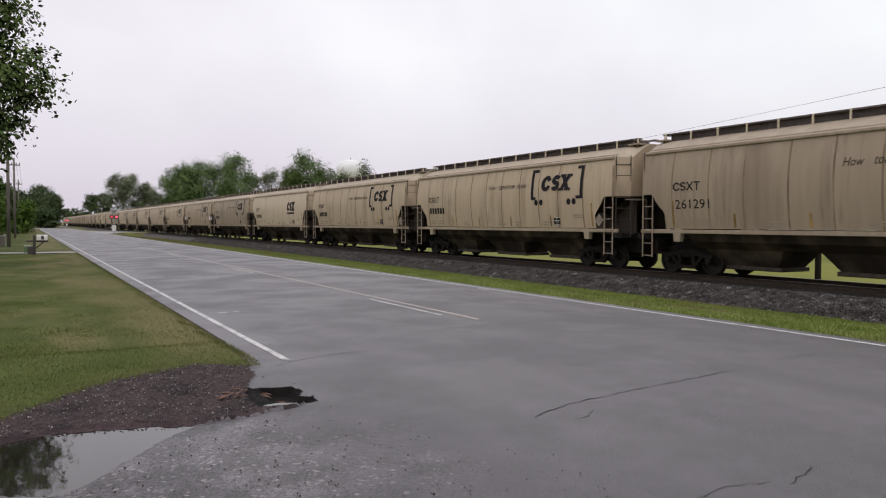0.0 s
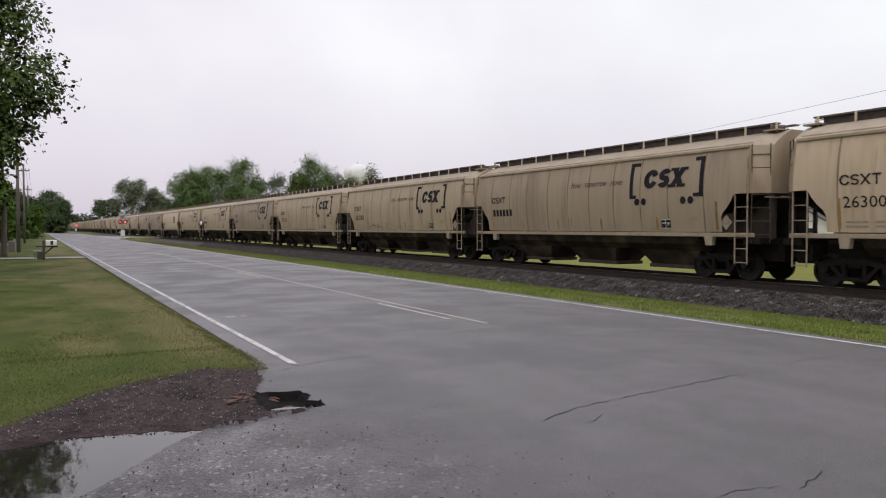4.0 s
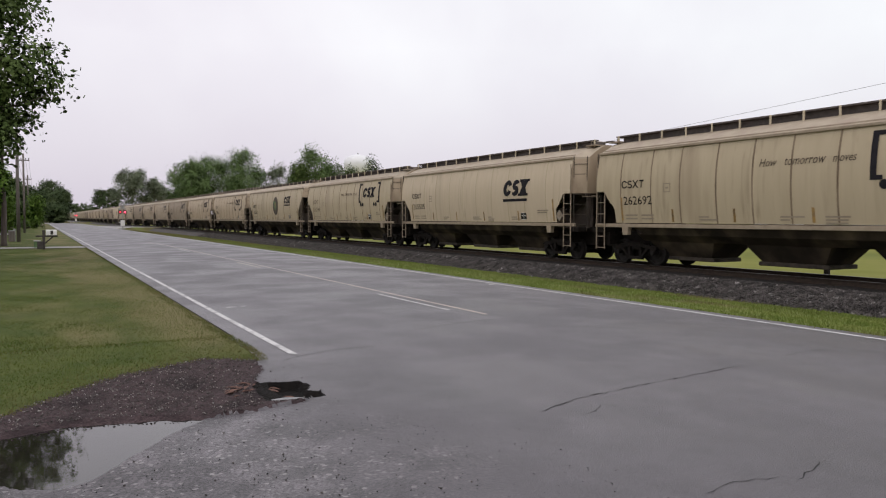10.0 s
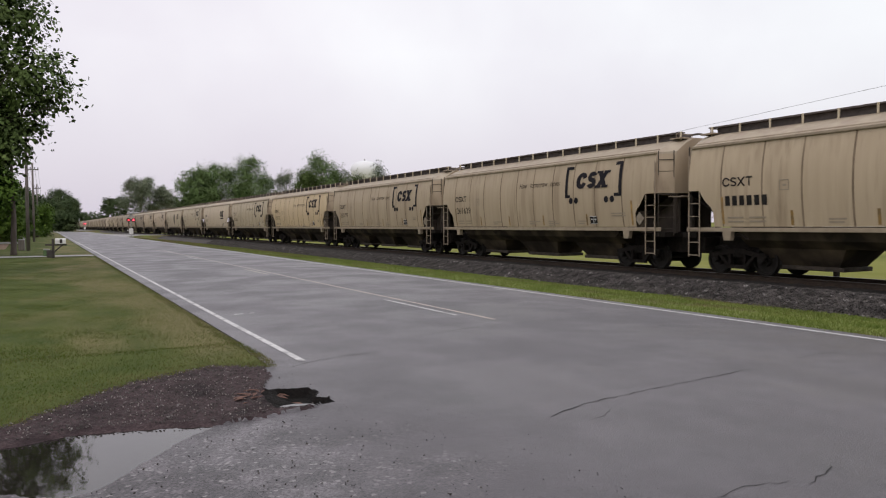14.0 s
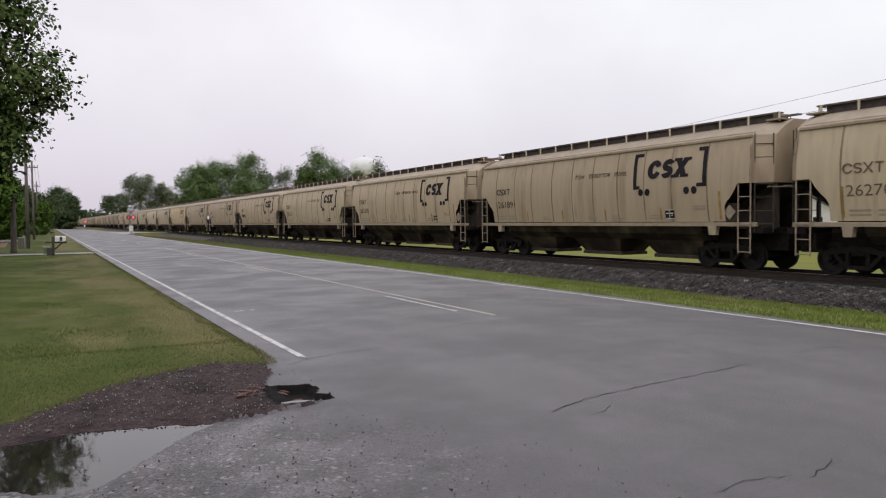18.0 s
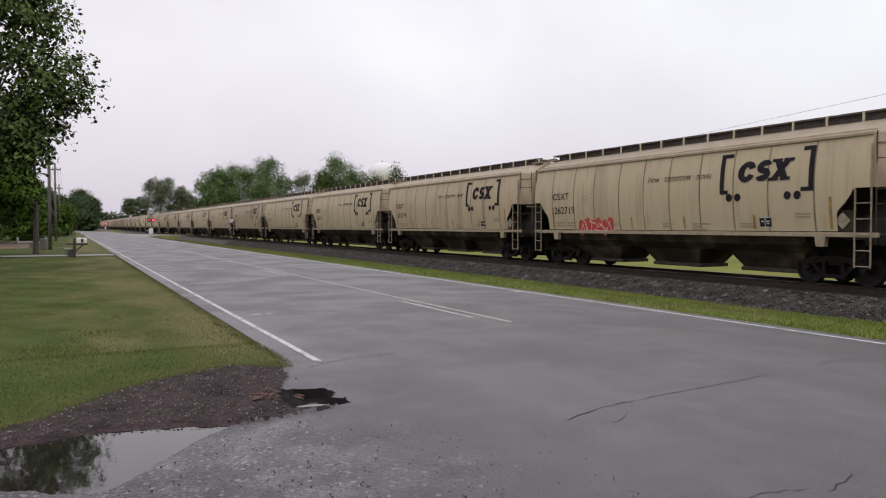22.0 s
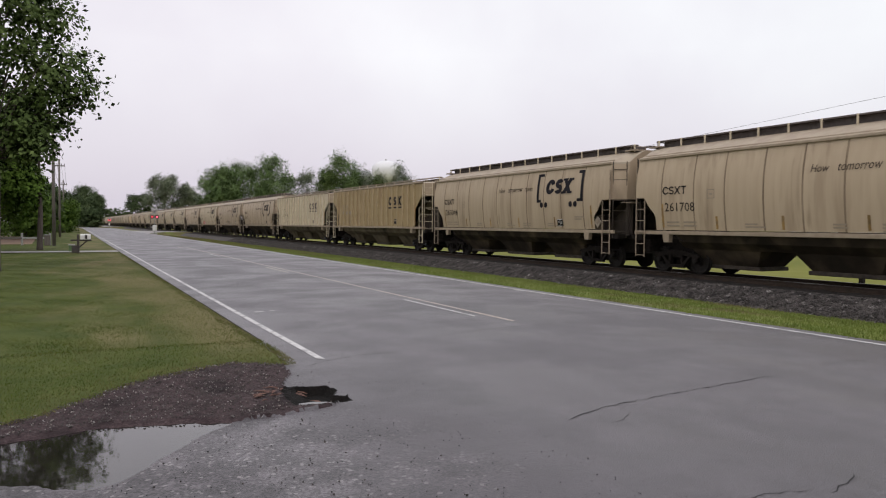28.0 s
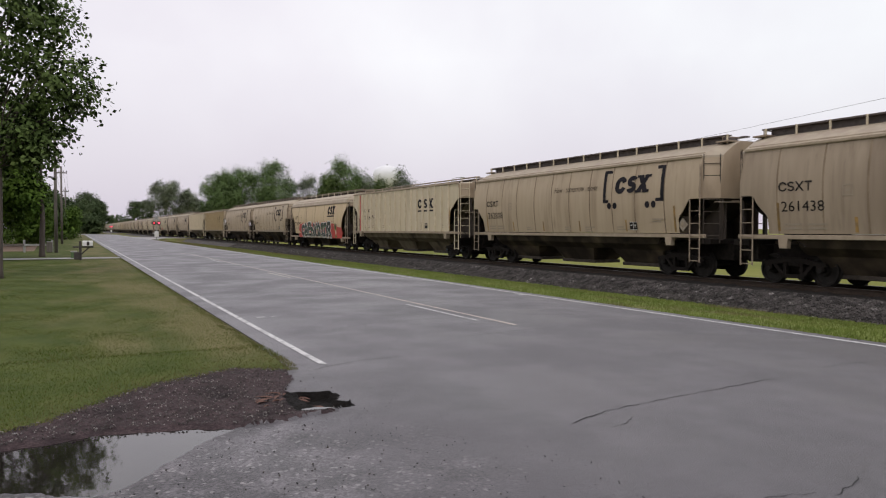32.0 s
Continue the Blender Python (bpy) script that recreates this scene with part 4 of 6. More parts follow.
def shell(kind):
    """Side sheets, roof and ends of a car as one skin, seams proud of it."""
    L, prof = kind.L, kind.prof
    mids = []
    for a in kind.seams:
        mids += [(a - 0.042, 0.0), (a - 0.030, 0.008), (a + 0.030, 0.008), (a + 0.042, 0.0)]
    if not mids:
        mids = [(a, 0.0) for a in np.linspace(2.6, L - 2.6, 12)]
    ends = mirror_cut(kind.cut, L)
    st = [(a, z, 0.0) for a, z in ends] + [(a, kind.sill[1], p) for a, p in mids]
    st = sorted(st, key=lambda q: (q[0], -q[1] if q[0] < L / 2 else q[1]))
    eave = prof[-1][0]
    g = Geo()
    rings = []
    top_cut = kind.cut[0][1]
    end_in = 0.30

    def ring(a, low, squeeze=1.0, proud=0.0):
        pts = []
        for i in range(9):
            z = low + (eave - low) * i / 8
            pts.append((side_x(z, prof) * squeeze + (proud if 0 < i < 8 else 0.0), z))
        pts += [(x * squeeze, z) for z, x in kind.roof]
        loop = [(-x, z) for x, z in pts] + [(x, z) for x, z in reversed(pts[:-1])]
        return [(x, L / 2 - a, z) for x, z in loop]

    rings.append(ring(end_in, top_cut, 0.70))
    for a, low, p in st:
        rings.append(ring(a, low, 1.0, p))
    rings.append(ring(L - end_in, top_cut, 0.70))
    n = len(rings[0])
    vs = [p for r in rings for p in r]
    fs, sl = [], []
    roof_from = 9
    for i in range(len(rings) - 1):
        for j in range(n - 1):
            fs.append((i * n + j, (i + 1) * n + j, (i + 1) * n + j + 1, i * n + j + 1))
            seam = 0 < i <= len(st) - 1 and st[i - 1][2] > 0 and st[i][2] > 0
            sl.append(1 if roof_from - 1 <= j < n - roof_from else 3 if i in (0, len(rings) - 2) else 2 if seam else 0)
    g.add(vs, fs)
    g.m = sl
    g.add(rings[0], [tuple(range(n))], 3)
    g.add(rings[-1], [tuple(reversed(range(n)))], 3)
    return g


def truck(parent, a, L):
    """A two-axle freight truck: side frames, bolster, springs, and wheelsets that turn."""
    tk = new("truck", None)
    tk.parent = parent
    tk.location = (0, L / 2 - a, 0)
    for s in (-1, 1):
        x0, x1 = (s * 0.93, s * 1.05) if s > 0 else (-1.05, -0.93)
        g = Geo()
        g.prism([(-1.12, 0.60), (-1.06, 0.68), (-0.62, 0.74), (-0.3, 0.82), (0.3, 0.82), (0.62, 0.74), (1.06, 0.68), (1.12, 0.60), (1.06, 0.56), (0.62, 0.60),
                 (0.3, 0.66), (-0.3, 0.66), (-0.62, 0.60), (-1.06, 0.56)], x0, x1)
        g.prism([(-0.72, 0.62), (-0.60, 0.62), (-0.28, 0.30), (-0.40, 0.26)], x0, x1)
        g.prism([(0.72, 0.62), (0.60, 0.62), (0.28, 0.30), (0.40, 0.26)], x0, x1)
        g.box(x0, x1, -0.40, 0.40, 0.20, 0.31)
        g.box(x0, x1, -0.34, -0.24, 0.28, 0.70)
        g.box(x0, x1, 0.24, 0.34, 0.28, 0.70)
        for e in (-0.89, 0.89):
            g.box(x0, x1, e - 0.13, e + 0.13, 0.42, 0.62, c=0.03)
        part("side_frame", g, IRON, tk, "dark cast steel truck side frame")
        g = Geo()
        for e in (-0.14, 0.0, 0.14):
            g.tube([(s * 0.99, e, 0.31), (s * 0.99, e, 0.55)], 0.055, 8)
        part("spring_nest", g, IRON, tk)
    part("brake_beam", Geo().box(-0.62, 0.62, -0.52, 0.52, 0.24, 0.56, c=0.03), IRON, tk)
    part("bolster", Geo().box(-1.02, 1.02, -0.2, 0.2, 0.55, 0.78, c=0.03), IRON, tk)
    for e in (-0.89, 0.89):
        ws = new("wheelset", WHEEL_ME)
        ws.parent = tk
        ws.matrix_parent_inverse = Matrix.Translation((0, e, 0.457))
        for s in (-1, 1):
            part("bearing_cap", CAP_ME[s], None, ws)
    return tk


wg = Geo()
wg.tube([(-1.06, 0, 0), (1.06, 0, 0)], 0.08, 12)
for s in (-1, 1):
    wg.lathe([(s * 0.66, 0.10), (s * 0.675, 0.36), (s * 0.675, 0.485), (s * 0.705, 0.485), (s * 0.72, 0.457), (s * 0.82, 0.452), (s * 0.82, 0.385),
              (s * 0.765, 0.36), (s * 0.74, 0.17), (s * 0.83, 0.14), (s * 0.83, 0.09)], (0, 0, 0), "x", 26)
WHEEL_ME = wg.mesh("wheelset", TREAD)
CAP_ME = {}
for s in (-1, 1):
    cg = Geo().lathe([(s * 0.92, 0.085), (s * 1.07, 0.085), (s * 1.10, 0.07), (s * 1.12, 0.03)], (0, 0, 0), "x", 12)
    for j in range(3):
        a_ = math.tau * j / 3
        cg.box(min(s * 1.09, s * 1.13), max(s * 1.09, s * 1.13), 0.05 * math.cos(a_) - 0.012, 0.05 * math.cos(a_) + 0.012,
               0.05 * math.sin(a_) - 0.012, 0.05 * math.sin(a_) + 0.012)
    CAP_ME[s] = cg.mesh("bearing_cap", CAP)


def build_car(kind, label):
    """A covered hopper car with all parts but its lettering, standing at the origin."""
    L = kind.L
    car = thing("hopper_car", label, "railway car", "cars of the train")
    me = shell(kind).mesh("body", [kind.paint, ROOF, SEAM, STAIN], smooth=True)
    me.set_sharp_from_angle(angle=radians(16))
    part("body", me, None, car)
    h = L / 2
    lo, hi = kind.sill
    eave = kind.prof[-1][0]
    a0 = kind.cut[-1][0]
    for s in (-1, 1):
        x0, x1 = sorted((s * 1.44, s * (side_x(lo, kind.prof) + (0.006 if kind is OLD else 0.06))))
        part("side_sill", Geo().box(x0, x1, -(h - 0.62), h - 0.62, lo, lo + 0.13, c=0.012), TRIM, car)
        e = side_x(eave, kind.prof)
        x0, x1 = sorted((s * (e - 0.05), s * (e + 0.055)))
        part("eave_rail", Geo().box(x0, x1, -(h - 0.80), h - 0.80, eave, eave + 0.10, c=0.02), TRIM, car)
        if not kind.ribs:
            zb = float(np.interp(1.31, [x for z, x in reversed(kind.roof)], [z for z, x in reversed(kind.roof)]))
            x0, x1 = sorted((s * 1.285, s * 1.335))
            part("roof_bead", Geo().box(x0, x1, -(h - 0.82), h - 0.82, zb - 0.03, zb + 0.035, c=0.012), ROOF, car)
        for a in kind.ribs:
            x0, x1 = sorted((s * 1.56, s * 1.68))
            part("side_rib", Geo().box(x0, x1, h - a - 0.038, h - a + 0.038, hi, eave - 0.02, c=0.015), RIB, car)
        for e_ in (-1, 1):
            # bracket under the sill at the truck
            y = e_ * (h - kind.trucks[0] - 0.05)
            x0, x1 = sorted((s * 1.38, s * (side_x(lo, kind.prof) + 0.065)))
            part("jacking_pad", Geo().prism([(y - 0.17, lo + 0.02), (y + 0.17, lo + 0.02), (y + 0.12, lo - 0.27), (y - 0.12, lo - 0.27)], x0, x1), TRIM, car)
            # side ladder at the corner
            g = Geo()
            xo = s * (side_x(2.0, kind.prof) + 0.02)
            y1, y2 = e_ * (h - 0.77), e_ * (h - 1.22)
            g.tube([(xo, y1, 0.55), (xo, y1, eave - 0.22)], 0.024, 6)
            g.tube([(xo, y2, 0.55), (xo, y2, 2.66)], 0.024, 6)
            z = 0.60
            while z < 2.7:
                g.tube([(xo, y1, z), (xo, y2, z)], 0.016, 6)
                z += 0.42
            part("ladder", g, PALE if kind is RIBBED else RUNG, car, "grimy steel side ladder")
    part("centre_sill", Geo().box(-0.33, 0.33, -(h - 0.35), h - 0.35, 0.86, 1.30), SOOT_SHADE, car)
    for e_ in (-1, 1):
        y0 = e_ * (h - 0.32)
        zt = kind.cut[0][1]
        zt_roof = kind.roof[-1][0]
        g = Geo().add([(-1.12, y0, zt), (1.12, y0, zt), (1.46, e_ * (h - 2.9), 1.20), (-1.46, e_ * (h - 2.9), 1.20)], [(0, 1, 2, 3)])
        g.add([(-1.12, y0 - e_ * 0.02, zt - 0.05), (1.12, y0 - e_ * 0.02, zt - 0.05), (1.46, e_ * (h - 2.95), 1.15), (-1.46, e_ * (h - 2.95), 1.15)], [(0, 1, 2, 3)])
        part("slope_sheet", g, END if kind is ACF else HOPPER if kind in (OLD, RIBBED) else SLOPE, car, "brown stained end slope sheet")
        part("draft_sill", Geo().box(-0.62, 0.62, min(e_ * (h - 0.2), e_ * (h - 3.4)), max(e_ * (h - 0.2), e_ * (h - 3.4)), 0.62, 1.20, c=0.02), IRON, car)
        ya, yb = sorted((e_ * (h - 0.42), e_ * (h - 0.95)))
        part("roof_end_step", Geo().box(-0.72, 0.72, ya, yb, zt_roof - 0.02, zt_roof + 0.03), RUNG, car)
        ya, yb = sorted((e_ * (h - 1.10), e_ * (h - 1.18)))
        part("cross_bearer", Geo().box(-1.30, 1.30, ya, yb, 0.74, 1.18, c=0.01), IRON, car)
        # Added dark plates close the cut-outs, standing in for the shade behind them.
        if e_ > 0:
            part("end_bulkhead", Geo().box(0.1, 1.40, h - 1.70, h - 1.64, 1.30, 2.1), END, car, "dark plate added to back the shaded end cut-out")
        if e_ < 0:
            part("end_bulkhead", Geo().box(-1.40, 1.40, -(h - 1.62), -(h - 1.56), 1.30, 2.1), END, car, "dark plate added to back the shaded end cut-out")
        for xw in (-0.75, 0.75) if e_ < 0 else (0.8,):
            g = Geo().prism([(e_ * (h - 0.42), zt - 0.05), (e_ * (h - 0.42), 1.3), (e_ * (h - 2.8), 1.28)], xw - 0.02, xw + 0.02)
            part("end_web", g, END, car, "brown stained end web plate, shade in its colour")
        ya, yb = sorted((e_ * (h - 0.40), e_ * (h - 1.0)))
        part("end_platform", Geo().box(-1.50, 1.50, ya, yb, 1.16, 1.34, c=0.015), IRON, car)
        for s in (-1, 1):
            g = Geo().box(s * 1.02 - 0.05, s * 1.02 + 0.05, min(y0, y0 - e_ * 0.1), max(y0, y0 - e_ * 0.1), 1.30, zt)
            part("end_post", g, END, car)
        g = Geo()
        ye = e_ * (h - 0.27)
        yo, yi = e_ * (h - 0.70), e_ * (h - 0.33)
        for xx, yy in ((-1.50, yo), (-1.14, yi)):
            g.tube([(xx, yy, 1.2), (xx, yy, eave + 0.1)], 0.018, 6)
        for i in range(7):
            g.tube([(-1.50, yo, 1.45 + 0.4 * i), (-1.14, yi, 1.45 + 0.4 * i)], 0.014, 6)
        part("end_ladder", g, PALE if kind is RIBBED else GATE, car)
        g = Geo().tube([(-1.45, ye, 2.56), (1.45, ye, 2.56)], 0.022, 6)
        part("grab_rail", g, RUNG, car)
        g = Geo()
        g.box(-0.12, 0.12, min(e_ * (h - 0.9), e_ * (h - 0.12)), max(e_ * (h - 0.9), e_ * (h - 0.12)), 0.78, 0.98, c=0.02)
        g.box(-0.2, 0.14, min(e_ * (h - 0.26), e_ * (h + 0.02)), max(e_ * (h - 0.26), e_ * (h + 0.02)), 0.74, 1.02, c=0.04)
        part("coupler", g, IRON, car)
        g = Geo().tube([(0.35, e_ * (h - 0.4), 0.95), (0.36, e_ * (h - 0.2), 0.80), (0.3, e_ * (h - 0.08), 0.55), (0.2, e_ * (h - 0.01), 0.52)], 0.025, 6)
        part("air_hose", g, IRON, car)
        zr = kind.roof[-2][0] + 0.02
        g = Geo().tube([(-0.6, e_ * (h - 0.75), zr), (-0.6, e_ * (h - 0.75), kind.deck - 0.06), (0.1, e_ * (h - 0.70), kind.deck - 0.06),
                        (0.1, e_ * (h - 0.70), zr)], 0.018, 6)
        part("roof_grab_rail", g, RUNG, car)
    # brake gear behind the cut-out at the rear end
    g = Geo().lathe([(-0.55, 0.16), (-0.5, 0.2), (-0.1, 0.2), (-0.05, 0.16)], (0.0, -(h - 1.25), 1.62), "x", 14)
    part("brake_cylinder", g, END, car)
    g = Geo().tube([(0.5, h - 1.4, 1.66), (1.3, h - 1.4, 1.66)], 0.2, 14)
    part("air_reservoir", g, END, car)
    # three hoppers with outlet gates
    pitch = (L - 9.0) / 2
    for i, ac in enumerate((4.42, 4.42 + pitch, 4.42 + 2 * pitch)):
        y = h - ac
        up, dn = pitch / 2 + 0.03, pitch / 2 + 0.03
        o1 = up if i else 1.75
        o2 = dn if i < 2 else 1.75
        sec = [(o1, lo, 1.44), (o1, 1.12, 1.30), (o1, 0.90, 0.98), (1.46, 0.88, 0.95), (1.08, 0.36, 0.62)]
        vs = []
        for (oa, z, xw), ob_ in zip(sec, (o2, o2, o2, 1.40, 1.02)):
            vs += [(-xw, y + oa, z), (xw, y + oa, z), (xw, y - ob_, z), (-xw, y - ob_, z)]
        fs = [(k * 4 + j, k * 4 + (j + 1) % 4, k * 4 + 4 + (j + 1) % 4, k * 4 + 4 + j) for k in range(4) for j in range(4)] + [(16, 17, 18, 19)]
        hop = part("hopper", Geo().add(vs, fs), HOPPER if kind is RIBBED else SOOT_SHADE, car, "soot-stained discharge hopper with underbody shade in its colour")
        part("outlet_gate", Geo().box(-0.66, 0.66, y - 1.16, y + 1.20, 0.24, 0.37, c=0.02), GATE, hop)
    # roof: hatch trough, walkway and its brackets
    d = kind.deck
    rz = kind.roof[-1][0]
    part("roof_hatch", Geo().box(-0.34, 0.34, -(h - 0.95), h - 0.80, rz - 0.16, d - 0.03 if kind in (ACF, LONG) else d - 0.12, c=0.02), GRATE if kind in (ACF, LONG) else SLOPE, car, "long trough hatch")
    wide = 0.54
    part("roof_walkway", Geo().box(-wide, -0.32, -(h - 0.62), h - 0.62, d - 0.045, d), GRATE if kind in (ACF, LONG) else RUNG, car, "steel grating roof walkway")
    part("roof_walkway", Geo().box(0.32, wide, -(h - 0.62), h - 0.62, d - 0.045, d), GRATE if kind in (ACF, LONG) else RUNG, car, "steel grating roof walkway")
    base = float(np.interp(wide, [x for z, x in reversed(kind.roof)], [z for z, x in reversed(kind.roof)]))
    pm = Geo().box(-0.02, 0.02, -0.026, 0.026, 0.0, d - base + 0.01).mesh("walkway_bracket", PALE)
    for a in kind.posts:
        for s in (-1, 1):
            ob = part("walkway_bracket", pm, None, car)
            ob.location = (s * (wide + 0.02), h - a, base - 0.01)
    for a in kind.trucks:
        truck(car, a, L)
    return car


# ---- lettering and marks, laid on the curved side ----
def on_side(kind, pts, lift):
    """Points (a, z) brought onto the side sheet that faces the road."""
    return [(-(side_x(z, kind.prof) + lift), kind.L / 2 - a - kind.lead, z) for a, z in pts]


def clip(poly, z, sign):
    """The part of an outline above (sign 1) or below (sign -1) a height."""
    out = []
    for (a0, z0), (a1, z1) in zip(poly, poly[1:] + poly[:1]):
        in0, in1 = sign * (z0 - z) >= 0, sign * (z1 - z) >= 0
        if in0:
            out.append((a0, z0))
        if in0 != in1:
            t = (z - z0) / (z1 - z0)
            out.append((a0 + t * (a1 - a0), z))
    return out


def flat(kind, polys, mats, name, car, label="", lift=0.013):
    g = Geo()
    for poly in polys:
        lo, hi = min(p[1] for p in poly), max(p[1] for p in poly)
        n = max(1, math.ceil((hi - lo) / 0.16)) if kind is not RIBBED else 1
        for i in range(n):
            cut = clip(clip(poly, lo + (hi - lo) * i / n, 1), lo + (hi - lo) * (i + 1) / n, -1) if n > 1 else poly
            if len(cut) > 2:
                g.add(on_side(kind, cut, lift), [tuple(range(len(cut)))])
    return part(name, g, mats, car, label, fix=False)


def rect(a0, a1, z0, z1, lean=0.0):
    return [(a0, z0), (a1, z0), (a1 + lean, z1), (a0 + lean, z1)]


TEXTS = {}


def words(kind, text, a0, a1, z0, height, m, name, car, lean=0.0, label=""):
    """Text in the built-in font, fitted between two stations."""
    if (text, lean) not in TEXTS:
        cu = bpy.data.curves.new("text", "FONT")
        cu.body, cu.size, cu.shear = text, 1.0, lean
        cu.resolution_u = 2
        tmp = bpy.data.objects.new("text", cu)
        scene.collection.objects.link(tmp)
        TEXTS[text, lean] = bpy.data.meshes.new_from_object(tmp.evaluated_get(bpy.context.evaluated_depsgraph_get()))
        bpy.data.objects.remove(tmp)
    me = TEXTS[text, lean].copy()
    xs_ = [p.co.x for p in me.vertices]
    zs_ = [p.co.y for p in me.vertices]
    sx, sz = (a1 - a0) / (max(xs_) - min(xs_)), height / (max(zs_) - min(zs_))
    for p in me.vertices:
        a, z = a0 + (p.co.x - min(xs_)) * sx, z0 + (p.co.y - min(zs_)) * sz
        p.co = (-(side_x(z, kind.prof) + 0.012), kind.L / 2 - a - kind.lead, z)
    me.materials.clear()
    me.materials.append(m)
    ob = new(name, me)
    ob.parent = car
    return tagged(ob, label)


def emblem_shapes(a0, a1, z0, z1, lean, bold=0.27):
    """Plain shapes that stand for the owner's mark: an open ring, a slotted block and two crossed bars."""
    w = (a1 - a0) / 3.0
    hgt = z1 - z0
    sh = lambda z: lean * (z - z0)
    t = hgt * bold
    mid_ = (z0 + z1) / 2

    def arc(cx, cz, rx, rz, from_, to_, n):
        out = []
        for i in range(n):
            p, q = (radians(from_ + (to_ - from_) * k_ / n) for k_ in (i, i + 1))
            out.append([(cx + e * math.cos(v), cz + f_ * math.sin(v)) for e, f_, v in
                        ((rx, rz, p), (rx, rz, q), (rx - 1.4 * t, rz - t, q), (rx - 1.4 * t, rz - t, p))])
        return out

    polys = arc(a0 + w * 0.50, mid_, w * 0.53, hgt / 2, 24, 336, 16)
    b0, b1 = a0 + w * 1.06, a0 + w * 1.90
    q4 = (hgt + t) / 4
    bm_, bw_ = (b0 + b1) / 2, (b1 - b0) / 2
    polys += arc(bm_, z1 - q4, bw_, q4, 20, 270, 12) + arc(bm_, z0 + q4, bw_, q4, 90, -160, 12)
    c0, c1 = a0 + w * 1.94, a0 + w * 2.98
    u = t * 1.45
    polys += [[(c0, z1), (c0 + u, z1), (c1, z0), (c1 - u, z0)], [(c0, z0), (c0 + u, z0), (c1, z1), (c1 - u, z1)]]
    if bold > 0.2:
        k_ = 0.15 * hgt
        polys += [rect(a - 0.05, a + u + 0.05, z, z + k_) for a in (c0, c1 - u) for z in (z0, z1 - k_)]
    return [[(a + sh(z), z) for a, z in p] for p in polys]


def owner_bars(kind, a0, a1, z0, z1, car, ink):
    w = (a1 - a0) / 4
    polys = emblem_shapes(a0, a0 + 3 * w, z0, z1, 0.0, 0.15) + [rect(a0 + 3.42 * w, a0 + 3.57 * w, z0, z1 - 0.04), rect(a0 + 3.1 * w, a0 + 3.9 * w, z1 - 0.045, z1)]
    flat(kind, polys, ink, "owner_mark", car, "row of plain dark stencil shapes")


def small_marks(kind, car, sq, seed):
    """Faded stencil bars, reflectors, data panel and placard."""
    r = random.Random(seed)
    sets = [[rect(a, a + 0.6, z, z + 0.055) for z in (1.78, 1.66)] for a in (2.2, 3.0)]
    for a, n in ((5.6, 2), (8.6, 2), (10.0, 3), (12.0, 2), (14.0, 2)):
        sets.append([rect(a, a + r.uniform(0.3, 0.8), z, z + 0.05) for z in ((1.72 if a < 13 else 2.0) - 0.09 * i for i in range(n))])
    sets.append([rect(4.1, 4.42, 2.86, 2.89), rect(4.1, 4.42, 2.58, 2.61), rect(4.1, 4.13, 2.6, 2.88), rect(4.39, 4.42, 2.6, 2.88), rect(4.2, 4.33, 2.70, 2.76)])
    for polys in sets:
        flat(kind, polys, FAINT, "faded_stencil", car, "faded grey stencil bars", lift=0.010)
    flat(kind, [rect(sq, sq + 0.42, 1.64, 1.93)], INK, "data_panel", car, "black data panel")
    polys = [rect(sq + 0.02, sq + 0.40, 1.635, 1.65), rect(sq + 0.02, sq + 0.40, 1.92, 1.935), rect(sq + 0.19, sq + 0.21, 1.65, 1.92)]
    polys += [rect(sq + 0.05, sq + 0.16, 1.80, 1.83), rect(sq + 0.24, sq + 0.37, 1.80, 1.83), rect(sq + 0.26, sq + 0.35, 1.74, 1.76)]
    flat(kind, polys, WHITE, "data_panel_mark", car, "small white bars", lift=0.017)


def reflectors(kind, car):
    L = kind.L
    for a, z0, z1 in ((2.03, 1.62, 2.45), (4.48, 1.58, 2.0), (7.0, 1.58, 2.0), (9.65, 1.58, 2.0), (12.55, 1.58, 2.02), (L - 2.05, 1.58, 2.48)):
        flat(kind, [rect(a - 0.045, a + 0.045, z0, z1)], YELLOW, "reflector_strip", car, "dirty yellow reflector strip", lift=0.011)


def placard(kind, car):
    """White diamond plate in the cut-out at the rear end."""
    y, z, r = -(kind.L / 2 - 1.64), 1.82, 0.23
    g = Geo().prism([(y - r, z), (y, z - r), (y + r, z), (y, z + r)], -1.50, -1.47)
    pl = part("placard", g, DULL, car, "dull pale diamond placard")
    g = Geo().prism([(y - 0.1, z), (y, z - 0.1), (y + 0.1, z), (y, z + 0.1)], -1.506, -1.501)
    part("placard_mark", g, RUNG, pl)
    g = Geo().box(-1.46, -1.43, y - 0.34, y + 0.30, 1.53, 2.1)
    part("placard_board", g, SOOT_SHADE, car)


